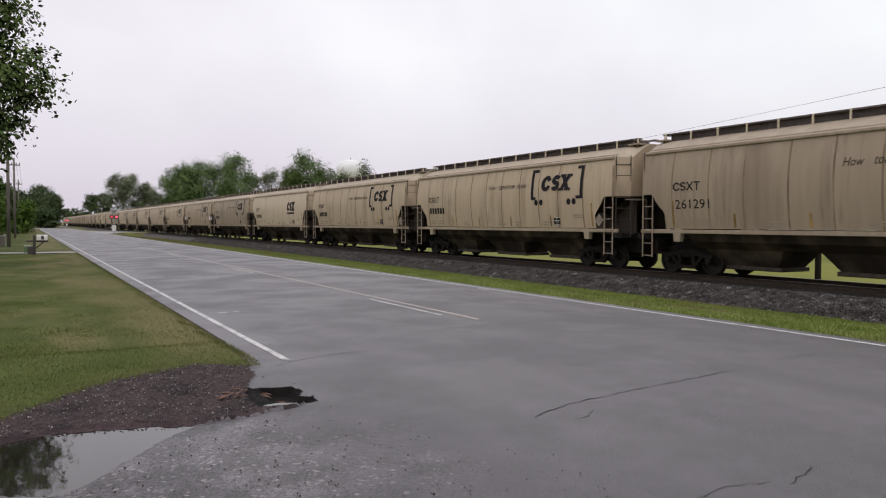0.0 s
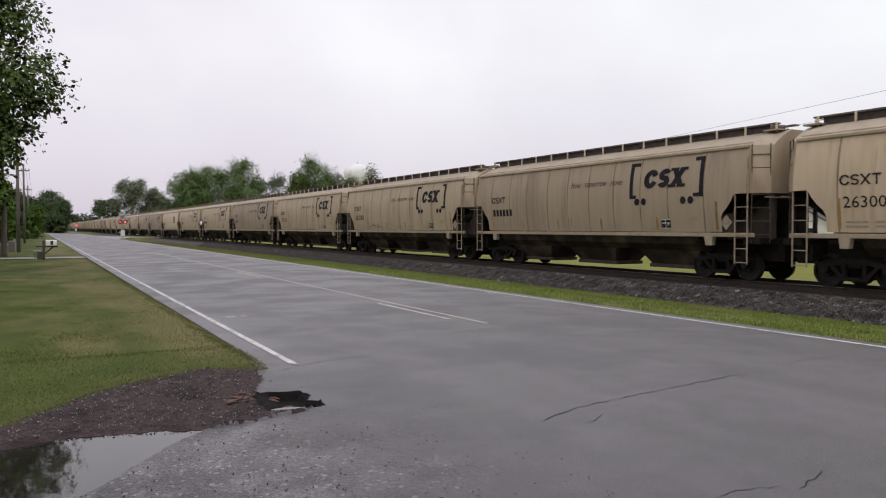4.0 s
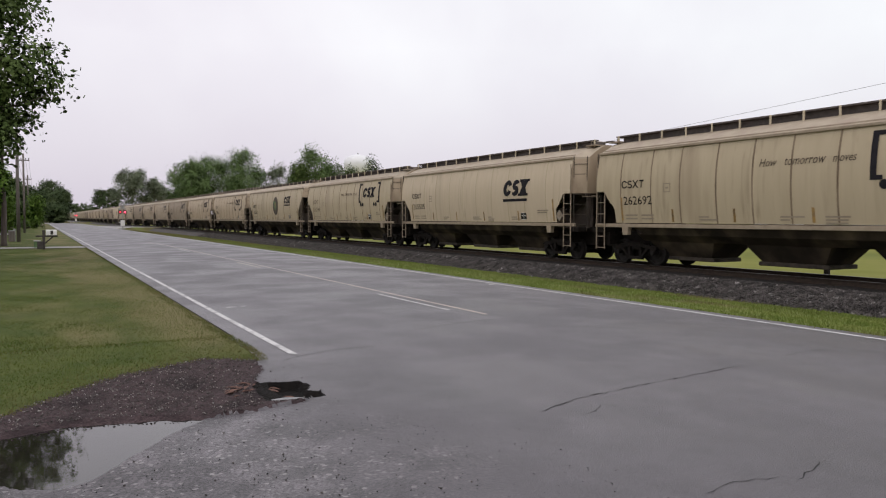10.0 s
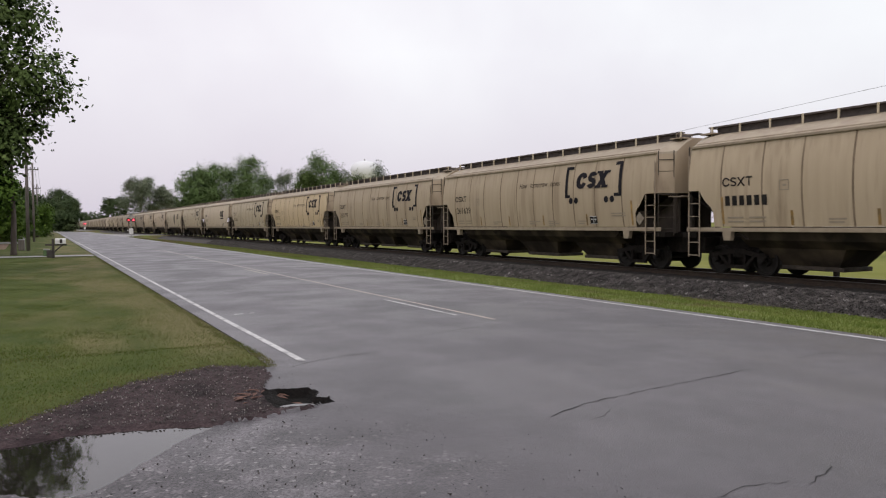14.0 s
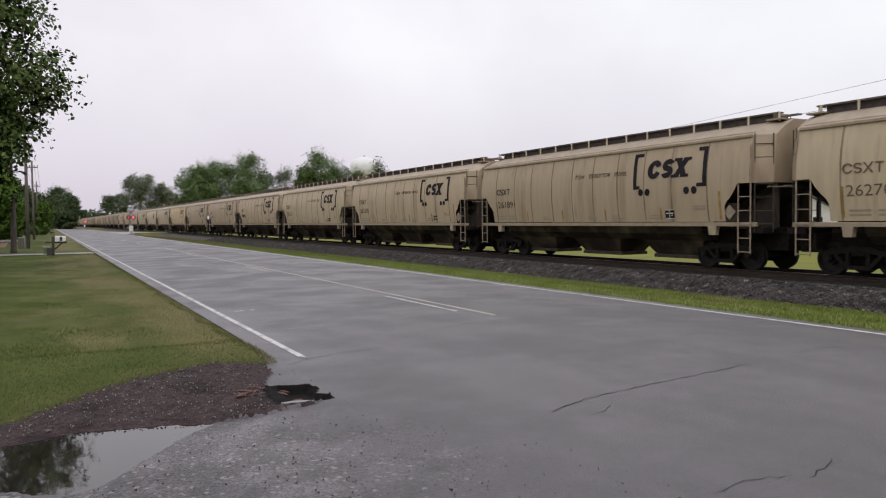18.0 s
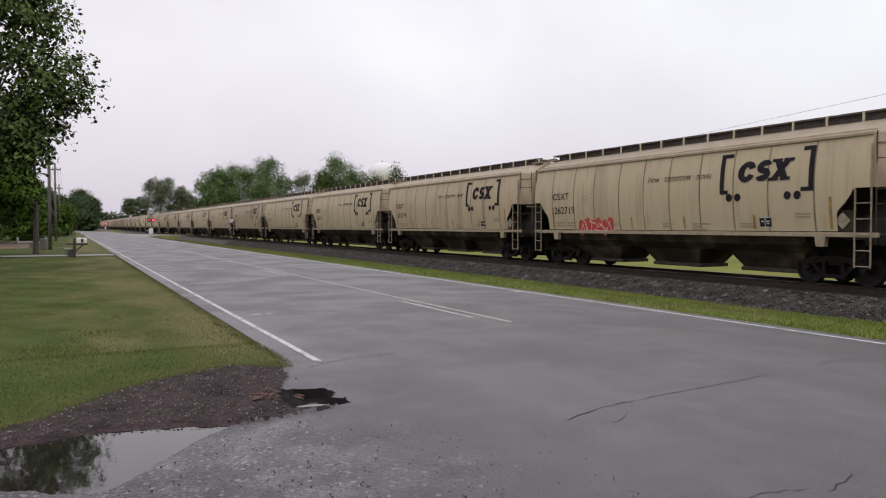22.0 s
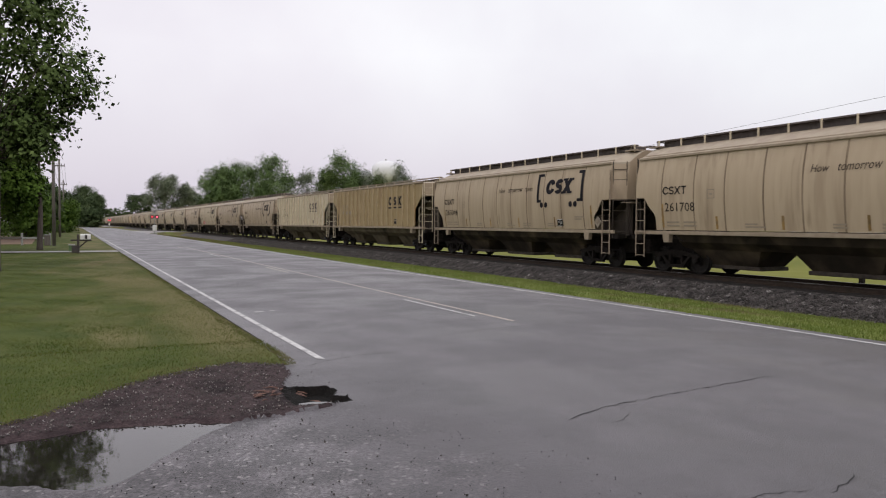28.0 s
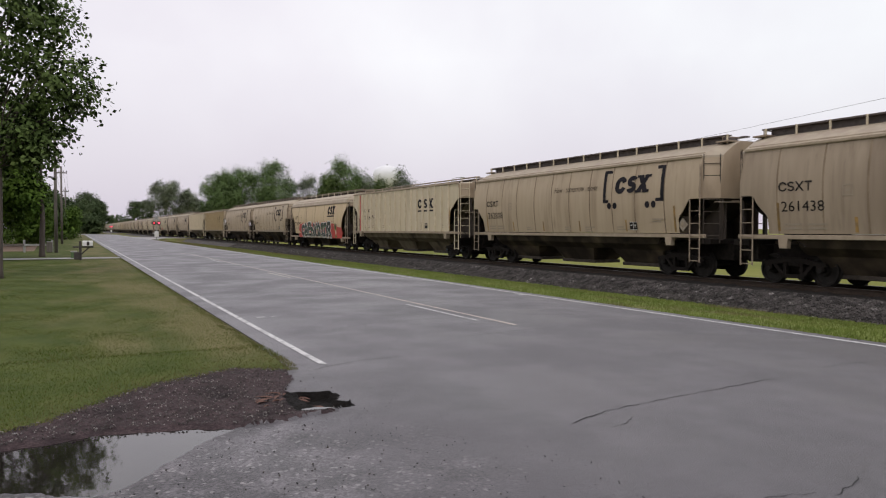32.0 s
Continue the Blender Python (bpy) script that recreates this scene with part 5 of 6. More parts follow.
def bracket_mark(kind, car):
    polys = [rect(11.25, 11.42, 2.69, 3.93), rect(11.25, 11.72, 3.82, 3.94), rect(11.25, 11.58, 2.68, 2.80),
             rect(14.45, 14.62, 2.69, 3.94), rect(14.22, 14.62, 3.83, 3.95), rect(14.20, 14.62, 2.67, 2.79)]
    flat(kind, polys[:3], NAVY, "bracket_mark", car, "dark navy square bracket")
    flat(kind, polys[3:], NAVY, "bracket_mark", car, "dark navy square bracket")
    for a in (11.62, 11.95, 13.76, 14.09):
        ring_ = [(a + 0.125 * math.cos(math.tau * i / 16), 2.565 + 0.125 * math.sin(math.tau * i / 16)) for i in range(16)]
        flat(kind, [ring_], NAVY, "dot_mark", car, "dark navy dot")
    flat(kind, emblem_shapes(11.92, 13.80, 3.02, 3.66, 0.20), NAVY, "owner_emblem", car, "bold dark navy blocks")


def strokes(kind, car, a0, a1, z0, z1, n, m, width, seed, name, label):
    """Loose overlapping spray strokes."""
    r = random.Random(seed)
    polys = []
    for i in range(n):
        a = a0 + (a1 - a0) * (i + 0.5) / n
        p, q = (a + r.uniform(-0.15, 0.15), z0 + r.uniform(0, 0.1)), (a + r.uniform(-0.2, 0.25), z1 - r.uniform(0, 0.12))
        if r.random() < 0.4:
            p, q = (a - 0.2, z0 + (z1 - z0) * r.uniform(0.2, 0.9)), (a + 0.22, z0 + (z1 - z0) * r.uniform(0.1, 0.9))
        d = Vector((q[0] - p[0], q[1] - p[1])).normalized() * width
        polys.append([(p[0] - d.y, p[1] + d.x), (p[0] + d.y, p[1] - d.x), (q[0] + d.y, q[1] - d.x), (q[0] - d.y, q[1] + d.x)])
    flat(kind, polys, m, name, car, label, lift=0.020)


def blob(cx, cz, rx, rz, seed, n=14):
    r = random.Random(seed)
    return [(cx + rx * math.cos(math.tau * i / n) * r.uniform(0.8, 1.1), cz + rz * math.sin(math.tau * i / n) * r.uniform(0.8, 1.1)) for i in range(n)]


NUMBERS = {0: "261291", 1: "262729", 2: "262280", 4: "263000", 5: "263033", 6: "265041", 7: "262166", 8: "265505", 9: "262692", 10: "261121", 11: "262197",
           12: "261639", 14: "262251", 15: "262400", 16: "261891", 17: "262701", 18: "262010", 19: "262744", 20: "262719", 21: "261137", 22: "263014",
           25: "263046", 26: "261708", 27: "255092", 29: "262808", 30: "261438"}
WORN = {7, 17}                        # cars whose lettering is nearly gone
SPLIT = {23: ("25", "98", "66"), 28: ("25", "16", "76")}
# place of each car's front coupling along the track at the start, in passing order
FRONT = [19.94, 2.76, -14.37, -31.52, -48.66, -65.84, -83.14, -101.51, -118.73, -135.98, -153.16, -170.31, -187.51, -204.7, -221.9, -239.06, -256.47, -273.72,
         -290.82, -307.98, -325.15, -342.16, -359.17, -376.66, -394.92, -413.31, -430.45, -447.63, -465.87, -484.10, -501.62]
AHEAD, BEHIND = 29, 2
KINDS = {6: LONG, 23: RIBBED, 24: RIBBED, 27: OLD, 28: RIBBED}
NAMES = {ACF: "dusty tan covered hopper railway car with rounded sides", LONG: "dusty tan covered hopper railway car with a round emblem",
         RIBBED: "pale ribbed covered hopper railway car", OLD: "tan covered hopper railway car with graffiti along its side"}
PLAIN = {8, -3}                        # older underlined mark
MASTER = {k: build_car(k, NAMES[k]) for k in (ACF, LONG, RIBBED, OLD)}
USED = set()
CARS = []


def letter_car(k, kind, car):
    if kind is RIBBED:
        ink = INK
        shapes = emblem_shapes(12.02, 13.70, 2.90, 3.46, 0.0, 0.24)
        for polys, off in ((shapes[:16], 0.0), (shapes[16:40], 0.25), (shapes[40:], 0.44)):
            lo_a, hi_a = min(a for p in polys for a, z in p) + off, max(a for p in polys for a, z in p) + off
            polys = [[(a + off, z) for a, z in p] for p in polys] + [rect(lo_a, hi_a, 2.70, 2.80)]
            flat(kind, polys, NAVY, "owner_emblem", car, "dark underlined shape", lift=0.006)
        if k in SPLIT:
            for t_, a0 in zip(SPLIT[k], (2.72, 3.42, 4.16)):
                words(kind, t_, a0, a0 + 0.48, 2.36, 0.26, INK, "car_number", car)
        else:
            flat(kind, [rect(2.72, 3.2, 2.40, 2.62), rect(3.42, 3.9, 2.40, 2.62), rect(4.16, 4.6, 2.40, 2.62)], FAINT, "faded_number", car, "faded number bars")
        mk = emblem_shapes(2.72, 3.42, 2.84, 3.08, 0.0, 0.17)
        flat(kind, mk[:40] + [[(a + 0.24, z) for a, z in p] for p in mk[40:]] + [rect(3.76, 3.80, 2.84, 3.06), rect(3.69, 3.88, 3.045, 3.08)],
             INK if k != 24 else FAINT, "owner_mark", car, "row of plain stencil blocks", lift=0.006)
        flat(kind, [rect(13.0, 13.4, 1.70, 2.0)], INK, "data_panel", car, "black data panel")
        flat(kind, [rect(13.03, 13.19, 1.86, 1.97), rect(13.22, 13.37, 1.86, 1.97)], FAINT, "data_panel_mark", car, lift=0.018)
        for a in (4.75, 7.4, 10.0, 12.5, 16.3):
            flat(kind, [rect(a - 0.04, a + 0.04, 1.62, 2.05 if a < 16 else 2.7)], YELLOW, "reflector_strip", car, lift=0.011)
        polys = []
        for a in (2.75, 3.5, 4.25, 6.2, 15.2):
            polys += [rect(a, a + 0.3, 1.86, 1.91), rect(a, a + 0.25, 1.74, 1.79)]
        flat(kind, polys, FAINT, "faded_stencil", car, lift=0.006)
        if k == 28:
            flat(kind, [rect(1.74, 1.92, 1.55, 4.1)], RED, "painted_stripe", car, "dull red upright stripe", lift=0.004)
        return
    far = k < -6
    if k in NUMBERS:
        words(kind, NUMBERS[k], 2.4 if kind is LONG else 2.15, 4.2 if kind is OLD else 3.8 if kind is LONG else 3.55, 2.0 if kind is OLD else 2.08 if kind is LONG else 2.18, 0.30, WORN_INK if k in WORN else INK, "car_number", car)
    elif not far:
        flat(kind, [rect(2.15 + 0.27 * i, 2.33 + 0.27 * i, 2.18, 2.48) for i in range(6)], INK, "car_number", car, "row of dark number bars")
    if not far:
        z_ = 2.58 if kind is OLD else 2.66 if kind is LONG else 2.77
        owner_bars(kind, 2.25 if kind is LONG else 2.06, 3.4 if kind is LONG else 3.2, z_, z_ + (0.25 if kind is OLD else 0.28), car, WORN_INK if k in WORN else INK)
        small_marks(kind, car, 12.75 if kind is ACF else 13.83, k + 50)
        if kind is not LONG:
            placard(kind, car)
    if kind is not OLD and not far:
        reflectors(kind, car)
    if kind is OLD:
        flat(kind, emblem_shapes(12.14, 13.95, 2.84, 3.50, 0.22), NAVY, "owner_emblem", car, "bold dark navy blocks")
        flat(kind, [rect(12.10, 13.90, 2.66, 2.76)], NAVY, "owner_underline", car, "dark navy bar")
        graffiti(kind, car)
    elif kind is LONG:
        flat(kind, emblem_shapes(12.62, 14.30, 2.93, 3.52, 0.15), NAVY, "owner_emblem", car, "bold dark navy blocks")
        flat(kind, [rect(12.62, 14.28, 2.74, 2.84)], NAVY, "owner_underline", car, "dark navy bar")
        disc = [(9.97 + 0.77 * math.cos(math.tau * i / 28), 2.76 + 0.80 * math.sin(math.tau * i / 28)) for i in range(28)]
        flat(kind, [disc], EMBLEM, "round_emblem", car, "round dark green emblem")
        flat(kind, [blob(9.98, 2.78, 0.33, 0.42, 3), [(9.15, 3.1), (9.4, 3.0), (9.95, 2.75), (9.9, 3.1), (9.5, 3.22)], [(9.3, 2.8), (9.9, 2.45), (10.2, 2.7), (9.8, 2.75)]],
             LEAFGREEN, "emblem_leaf", car, "light green leaf shapes", lift=0.02)
        flat(kind, [blob(10.02, 2.85, 0.14, 0.24, 4)], GOLD, "emblem_ear", car, "golden ear shape", lift=0.026)
        flat(kind, [rect(2.05, 2.28, 3.0, 3.25)], YELLOW, "warning_square", car, "orange square")
    elif k in PLAIN:
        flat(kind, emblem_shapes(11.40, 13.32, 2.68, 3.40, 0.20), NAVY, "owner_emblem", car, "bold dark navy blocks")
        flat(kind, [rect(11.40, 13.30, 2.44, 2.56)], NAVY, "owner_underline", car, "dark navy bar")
    else:
        bracket_mark(kind, car)
        if not far:
            for word, a0, a1, tall in (("How", 7.91, 8.50, 0.225), ("tomorrow", 8.76, 10.02, 0.20), ("moves", 10.22, 10.88, 0.16)):
                words(kind, word, a0, a1, 3.21, tall, WORN_INK if k in WORN else SLOGAN, "slogan_word", car, 0.3, "thin dark slanted lettering")
    if k == 20:
        polys = [blob(3.98 + 0.36 * i, 1.62 + 0.08 * (i % 2), 0.22, 0.33, i) for i in range(6)]
        flat(kind, polys, RED, "graffiti", car, "red bubble graffiti", lift=0.018)
        strokes(kind, car, 3.8, 5.95, 1.4, 1.9, 14, WHITE, 0.012, 5, "graffiti_outline", "pale scrawled outline")
    if k == 21:
        strokes(kind, car, 6.7, 9.4, 1.60, 1.98, 16, INK, 0.022, 7, "graffiti", "thin dark scrawled tag")
    if k == 2:
        strokes(kind, car, 4.9, 6.2, 1.62, 1.95, 7, INK, 0.012, 9, "graffiti", "thin dark scrawled tag")


def graffiti(kind, car):
    """A row of dark green, white-edged swollen forms over a red cloud."""
    r = random.Random(21)
    red = [blob(4.1 + 0.78 * i, 1.72 + 0.05 * (i % 2), 0.62, 0.46, 40 + i) for i in range(13)] + [rect(3.4, 4.6, 0.93, 1.3), rect(13.0, 15.7, 0.93, 1.45)] + [blob(13.4 + 0.5 * i, 1.52 - 0.02 * i, 0.5, 0.52 - 0.03 * i, 70 + i) for i in range(5)]
    flat(kind, red, RED, "graffiti_cloud", car, "red spray-painted cloud", lift=0.016)
    for i in range(60):
        spot = blob(3.9 + 0.16 * i + r.uniform(-0.05, 0.05), 2.12 + r.uniform(0, 0.2), r.uniform(0.02, 0.08), r.uniform(0.02, 0.07), 300 + i, 7)
        if i % 3:
            flat(kind, [spot], RED, "graffiti_splash", car, "red paint speck", lift=0.017)
    forms = [[[(0.85, 0.80), (0.5, 0.95), (0.16, 0.7), (0.14, 0.3), (0.45, 0.05), (0.85, 0.18)]],
             [[(0.08, 0.0), (0.2, 0.7), (0.5, 0.95), (0.8, 0.7), (0.92, 0.0)], [(0.25, 0.35), (0.75, 0.35)]],
             [[(0.2, 0.0), (0.2, 0.92), (0.9, 0.98)], [(0.2, 0.52), (0.72, 0.55)]],
             [[(0.15, 1.0), (0.18, 0.0)], [(0.15, 0.55), (0.55, 0.68), (0.82, 0.4), (0.95, 0.0)]],
             [[(0.02, 0.92), (0.22, 0.85), (0.42, 0.08), (0.82, 0.98)]],
             [[(0.5, 0.9), (0.15, 0.6), (0.3, 0.1), (0.75, 0.12), (0.85, 0.6), (0.5, 0.9)]],
             [[(0.5, 1.02), (0.42, 0.2), (0.9, 0.04)], [(0.2, 0.95), (0.75, 0.98)]],
             [[(0.12, 0.0), (0.16, 0.9), (0.7, 0.95), (0.85, 0.0)]],
             [[(0.15, 0.0), (0.15, 0.92), (0.72, 0.92), (0.85, 0.66), (0.45, 0.48), (1.0, 0.0)]]]

    def swollen(paths, wd):
        out = []
        for path in paths:
            for (x0, z0), (x1, z1) in zip(path, path[1:]):
                d = Vector((x1 - x0, z1 - z0)).normalized()
                ax, az = -d.y * wd, d.x * wd
                out.append([(x0 + ax, z0 + az), (x0 - ax, z0 - az), (x1 - ax, z1 - az), (x1 + ax, z1 + az)])
            for x, z in path:
                out.append([(x + wd * math.cos(math.tau * j / 10), z + wd * math.sin(math.tau * j / 10)) for j in range(10)])
        return out

    a, w = 4.35, 0.98
    for i, form in enumerate(forms):
        paths = [[(a + w * (u + 0.12 * (v - 0.5) * (-1) ** i + r.uniform(-0.06, 0.06)), 1.12 + (0.9 + 0.08 * (i % 3)) * v + 0.05 * r.uniform(-1, 1)) for u, v in p] for p in form]
        base = 0.020 + 0.007 * (i % 2)
        flat(kind, swollen(paths, 0.225), WHITE, "graffiti_outline", car, "white graffiti outline", lift=base)
        flat(kind, swollen(paths, 0.165), GREEN, "graffiti_form", car, "dark green graffiti form", lift=base + 0.004)
        for j in range(3):
            x, z = r.choice(r.choice(paths))
            flat(kind, [blob(x + r.uniform(-0.08, 0.08), max(1.1, z - 0.3 * r.random()), r.uniform(0.04, 0.10), r.uniform(0.04, 0.12), 500 + 9 * i + j, 9)], LIME,
                 "graffiti_patch", car, "lime green paint patch", lift=base + 0.0055)
        a += w * r.uniform(0.9, 1.04)
    flat(kind, [blob(14.2, 1.75, 0.28, 0.4, 77), rect(14.0, 14.45, 0.98, 1.15)], LIME, "graffiti_figure", car, "green spray-painted shape", lift=0.021)
    flat(kind, [blob(14.22, 1.88, 0.17, 0.24, 78)], GREEN, "graffiti_figure", car, "dark green spray-painted shape", lift=0.0225)
    flat(kind, [blob(14.25, 1.4, 0.2, 0.22, 79)], TAN_CLEAN, "graffiti_figure", car, "pale spray-painted shape", lift=0.024)


front = dict(enumerate(FRONT))
for k in range(-1, -AHEAD - 1, -1):
    front[k] = front[k + 1] + 17.17
for k in range(31, 31 + BEHIND):
    front[k] = front[k - 1] - 17.18
for k in sorted(front):
    kind = KINDS.get(k, ACF)
    L = kind.L
    gap = front[k] - front.get(k + 1, front[k] - L)
    s0 = front[k] - gap / 2 + kind.lead
    m = pose(TRACK_X, s0, RAIL_Z)
    if kind in USED:
        car = copy_thing(MASTER[kind], m)
    else:
        car = MASTER[kind]
        car.matrix_basis = m
        USED.add(kind)
    if k < -6:
        for ob in list(car.children_recursive):
            if ob.name.startswith(("bearing_cap", "air_hose", "spring_nest")) or (ob.name.startswith("walkway_bracket") and ob.location.x > 0):
                bpy.data.objects.remove(ob)
    CARS.append((k, kind, car, s0))
SHADE = {10: TAN_WARM, 8: TAN_CLEAN, -3: TAN_CLEAN, 6: TAN_MID, 0: TAN_GREY, 18: TAN_MID, 30: TAN_GREY, 7: TAN_MID, 17: TAN_MID, 20: TAN_MID, 9: TAN_MID, 14: TAN_MID}
painted = {}
for k, kind, car, s0 in CARS:
    paint = TAN_OLD if k == 24 else SHADE.get(k, TAN_GREY if k % 7 == 3 else None)
    if paint and kind is not OLD:
        for ob in car.children:
            if ob.name.startswith("body") or ob.name.startswith("side_rib"):
                key = (ob.data.name, paint.name)
                if key not in painted:
                    painted[key] = ob.data.copy()
                    painted[key].materials[0] = RIB_OLD if ob.name.startswith("side_rib") else paint
                    if paint is TAN_CLEAN:
                        painted[key].materials[2] = TAN_MID
                ob.data = painted[key]
    if k == 24:
        car["label"] = "aged tan ribbed covered hopper railway car"
    if k == 28:
        car["label"] = "pale ribbed covered hopper railway car with a red end stripe"
    if k == 8:
        car["label"] = "clean pale tan covered hopper railway car, underlined mark"
    letter_car(k, kind, car)


# ---- trees ----
def leaves(r, lobes, n, size, clump, per):
    """Leaf quads on short drooping sprays that fill ellipsoid lobes: (centre, radii, share)."""
    share = np.array([l[2] for l in lobes], float)
    share /= share.sum()
    out, ways, faces_out = [], [], []
    for (c, rad, _), s in zip(lobes, share):
        m = max(1, int(n * s / per))
        d = r.normal(size=(m, 3))
        d /= np.linalg.norm(d, axis=1, keepdims=True)
        q = np.array(c) + d * np.array(rad) * (r.rand(m, 1) ** 0.36) * r.uniform(0.80, 1.08, (m, 1))
        twig = d * np.array([1, 1, 0.35]) + r.normal(size=(m, 3)) * 0.55 + np.array([0, 0, -0.15])
        twig /= np.linalg.norm(twig, axis=1, keepdims=True)
        along = r.uniform(-1.0, 1.0, (m * per, 1))
        tw = np.repeat(twig, per, 0)
        p = np.repeat(q, per, 0) + tw * along * clump * 1.7 + r.normal(size=(m * per, 3)) * clump * 0.42
        p[:, 2] -= 0.30 * clump * (along[:, 0] + 1) ** 2 / 2
        out.append(p)
        ways.append(tw)
        faces_out.append(np.repeat(d, per, 0))
    p, tw, dd = np.concatenate(out), np.concatenate(ways), np.concatenate(faces_out)
    k = len(p)
    nrm = 0.65 * dd + np.array([0, 0, 0.55]) + 0.55 * r.normal(size=(k, 3))
    u = tw + 0.8 * r.normal(size=(k, 3))
    w = np.cross(nrm, u)
    w /= np.linalg.norm(w, axis=1, keepdims=True)
    u = np.cross(w, nrm)
    u /= np.linalg.norm(u, axis=1, keepdims=True)
    s = size * r.uniform(0.6, 1.4, (k, 1))
    turned = (np.sum(np.cross(u, w) * dd, 1) > 0)[:, None]
    w = np.where(turned, w, -w)
    v = np.stack([p - u * s * 0.5, p - w * s * 0.34, p + u * s * 0.5, p + w * s * 0.34], 1).reshape(-1, 3)
    soft_ = dd + np.array([0, 0, 0.35]) + 0.35 * r.normal(size=(k, 3))
    soft_ /= np.linalg.norm(soft_, axis=1, keepdims=True)
    return v, np.arange(4 * k).reshape(-1, 4), out, np.repeat(soft_, 4, 0)


def tree(base, height, lobes, n, size, m, label, seed, trunk=0.2, clump=0.4, per=30, lean=(0, 0), limbs=10, fork=0.35, group=""):
    """A tapered trunk with limbs, and a crown of leaf clumps. Lobes are relative to the base."""
    r = np.random.RandomState(seed)
    ob = thing("tree", label, "tree", group, m=pose(*base))
    v, f, pts, nrm = leaves(r, lobes, n, size, clump, per)
    g = Geo()
    top = Vector((lean[0], lean[1], height * 0.78))
    path = [Vector((0, 0, -0.15)), Vector((0, 0, 0.25)), top * 0.3 + Vector((0.05, 0, 0)), top * 0.6, top]
    g.tube(path, [trunk * 1.35, trunk * 1.05, trunk * 0.85, trunk * 0.55, trunk * 0.12], 10)
    part("trunk", g, BARK, ob, "rough dark bark", smooth=True)
    allp = np.concatenate(pts)
    for i in range(limbs):
        g = Geo()
        e = Vector(allp[r.randint(len(allp))])
        t = min(0.95, max(fork, e.z / height - 0.12 * r.rand() - 0.1))
        s = top * min(1.0, t / 0.78 * 0.9)
        midp = s.lerp(e, 0.5) + Vector((0, 0, 0.06 * height * r.uniform(-0.3, 1)))
        w = trunk * 0.42 * (1 - 0.5 * t)
        g.tube([s, s.lerp(midp, 0.6), midp, e], [w, w * 0.7, w * 0.5, w * 0.12], 6)
        part("limb", g, BARK, ob, smooth=True)
    me = fast_mesh("crown", v, f, [m], smooth=True)
    me.normals_split_custom_set_from_vertices(nrm.tolist())
    part("crown", me, None, ob, "loose leafy crown")
    return ob


# the near yard tree whose boughs hang into view
tree((-2.25, 28.2, -0.03), 13.5, [((-0.2, 0, 8.6), (2.6, 2.5, 2.8), 2.5), ((1.75, -0.2, 6.4), (1.6, 1.6, 1.4), 1.6), ((1.0, 0, 4.9), (1.4, 1.3, 0.9), 0.9), ((-2.2, 0, 7.2), (2.6, 2.5, 2.6), 2.5),
                                  ((1.3, 0.3, 8.9), (1.6, 1.5, 1.8), 1.1), ((0.0, 0, 11.8), (2.2, 2.2, 1.7), 1.0), ((-1.5, 0.3, 4.7), (1.9, 1.7, 1.1), 1.1), ((0.95, 0, 4.2), (1.0, 1.0, 0.75), 0.6)],
     23500, 0.155, LEAF, "tall broadleaf tree with dark green leaves on a lawn", 31, 0.13, clump=0.25, per=22, limbs=44, fork=0.30)
tree((-1.67, 47.9, -0.03), 9.5, [((-1.75, 0, 4.3), (1.75, 1.7, 1.8), 2.0), ((-3.4, 0, 4.2), (2.0, 2.0, 2.2), 1.6), ((-1.5, 0, 7.2), (2.2, 2.2, 2.2), 1.9), ((-0.65, 0, 3.7), (0.85, 0.9, 1.3), 0.8)],
     26000, 0.19, LEAF2, "broadleaf tree with bright green leaves and bare trunk", 32, 0.15, clump=0.30, per=24, limbs=14)
tree((-7.5, 44, -0.03), 12, [((0, 0, 7), (3.6, 3.4, 3.4), 2), ((1.8, 0, 4.6), (2.4, 2.4, 1.5), 1), ((-2, 0, 5), (2.6, 2.4, 2), 1)],
     26000, 0.22, LEAF, "tall broadleaf tree with dark green leaves on a lawn", 33, 0.28, clump=0.4, per=26, limbs=12)


def wood(x, y, w, h, seed, m, label, n=6000, size=0.5, group="", trunk=0.25, low=0.0):
    """A tree of a wood or a hedgerow, w wide and h high, leafy to the ground where low is 0."""
    r = random.Random(seed)
    h = h * (1.16 if x < 20 else 1.28)
    lobes = [((0, 0, h * 0.60), (w * 0.52, w * 0.52, h * 0.36), 2.4)]
    for i in range(9):
        a = r.uniform(0, math.tau)
        rr = w * r.uniform(0.22, 0.42)
        z = r.uniform(0.34 + 0.12 * low, 0.88) * h
        q = rr * (1.15 - 0.6 * max(0.0, z / h - 0.6) / 0.3)
        lobes.append(((q * math.cos(a), q * math.sin(a), z), (w * r.uniform(0.13, 0.22), w * r.uniform(0.13, 0.22), h * r.uniform(0.09, 0.15)), 0.42))
    if not low:
        lobes.append(((0, 0, h * 0.2), (w * 0.5, w * 0.5, h * 0.2), 1.0))
    return tree((x, y, -0.05 if x < 20 else -0.65), h, lobes, int(n * 2.2), size * 0.68, m, label, seed, trunk, clump=0.042 * h + 0.1, per=20, limbs=6, group=group)


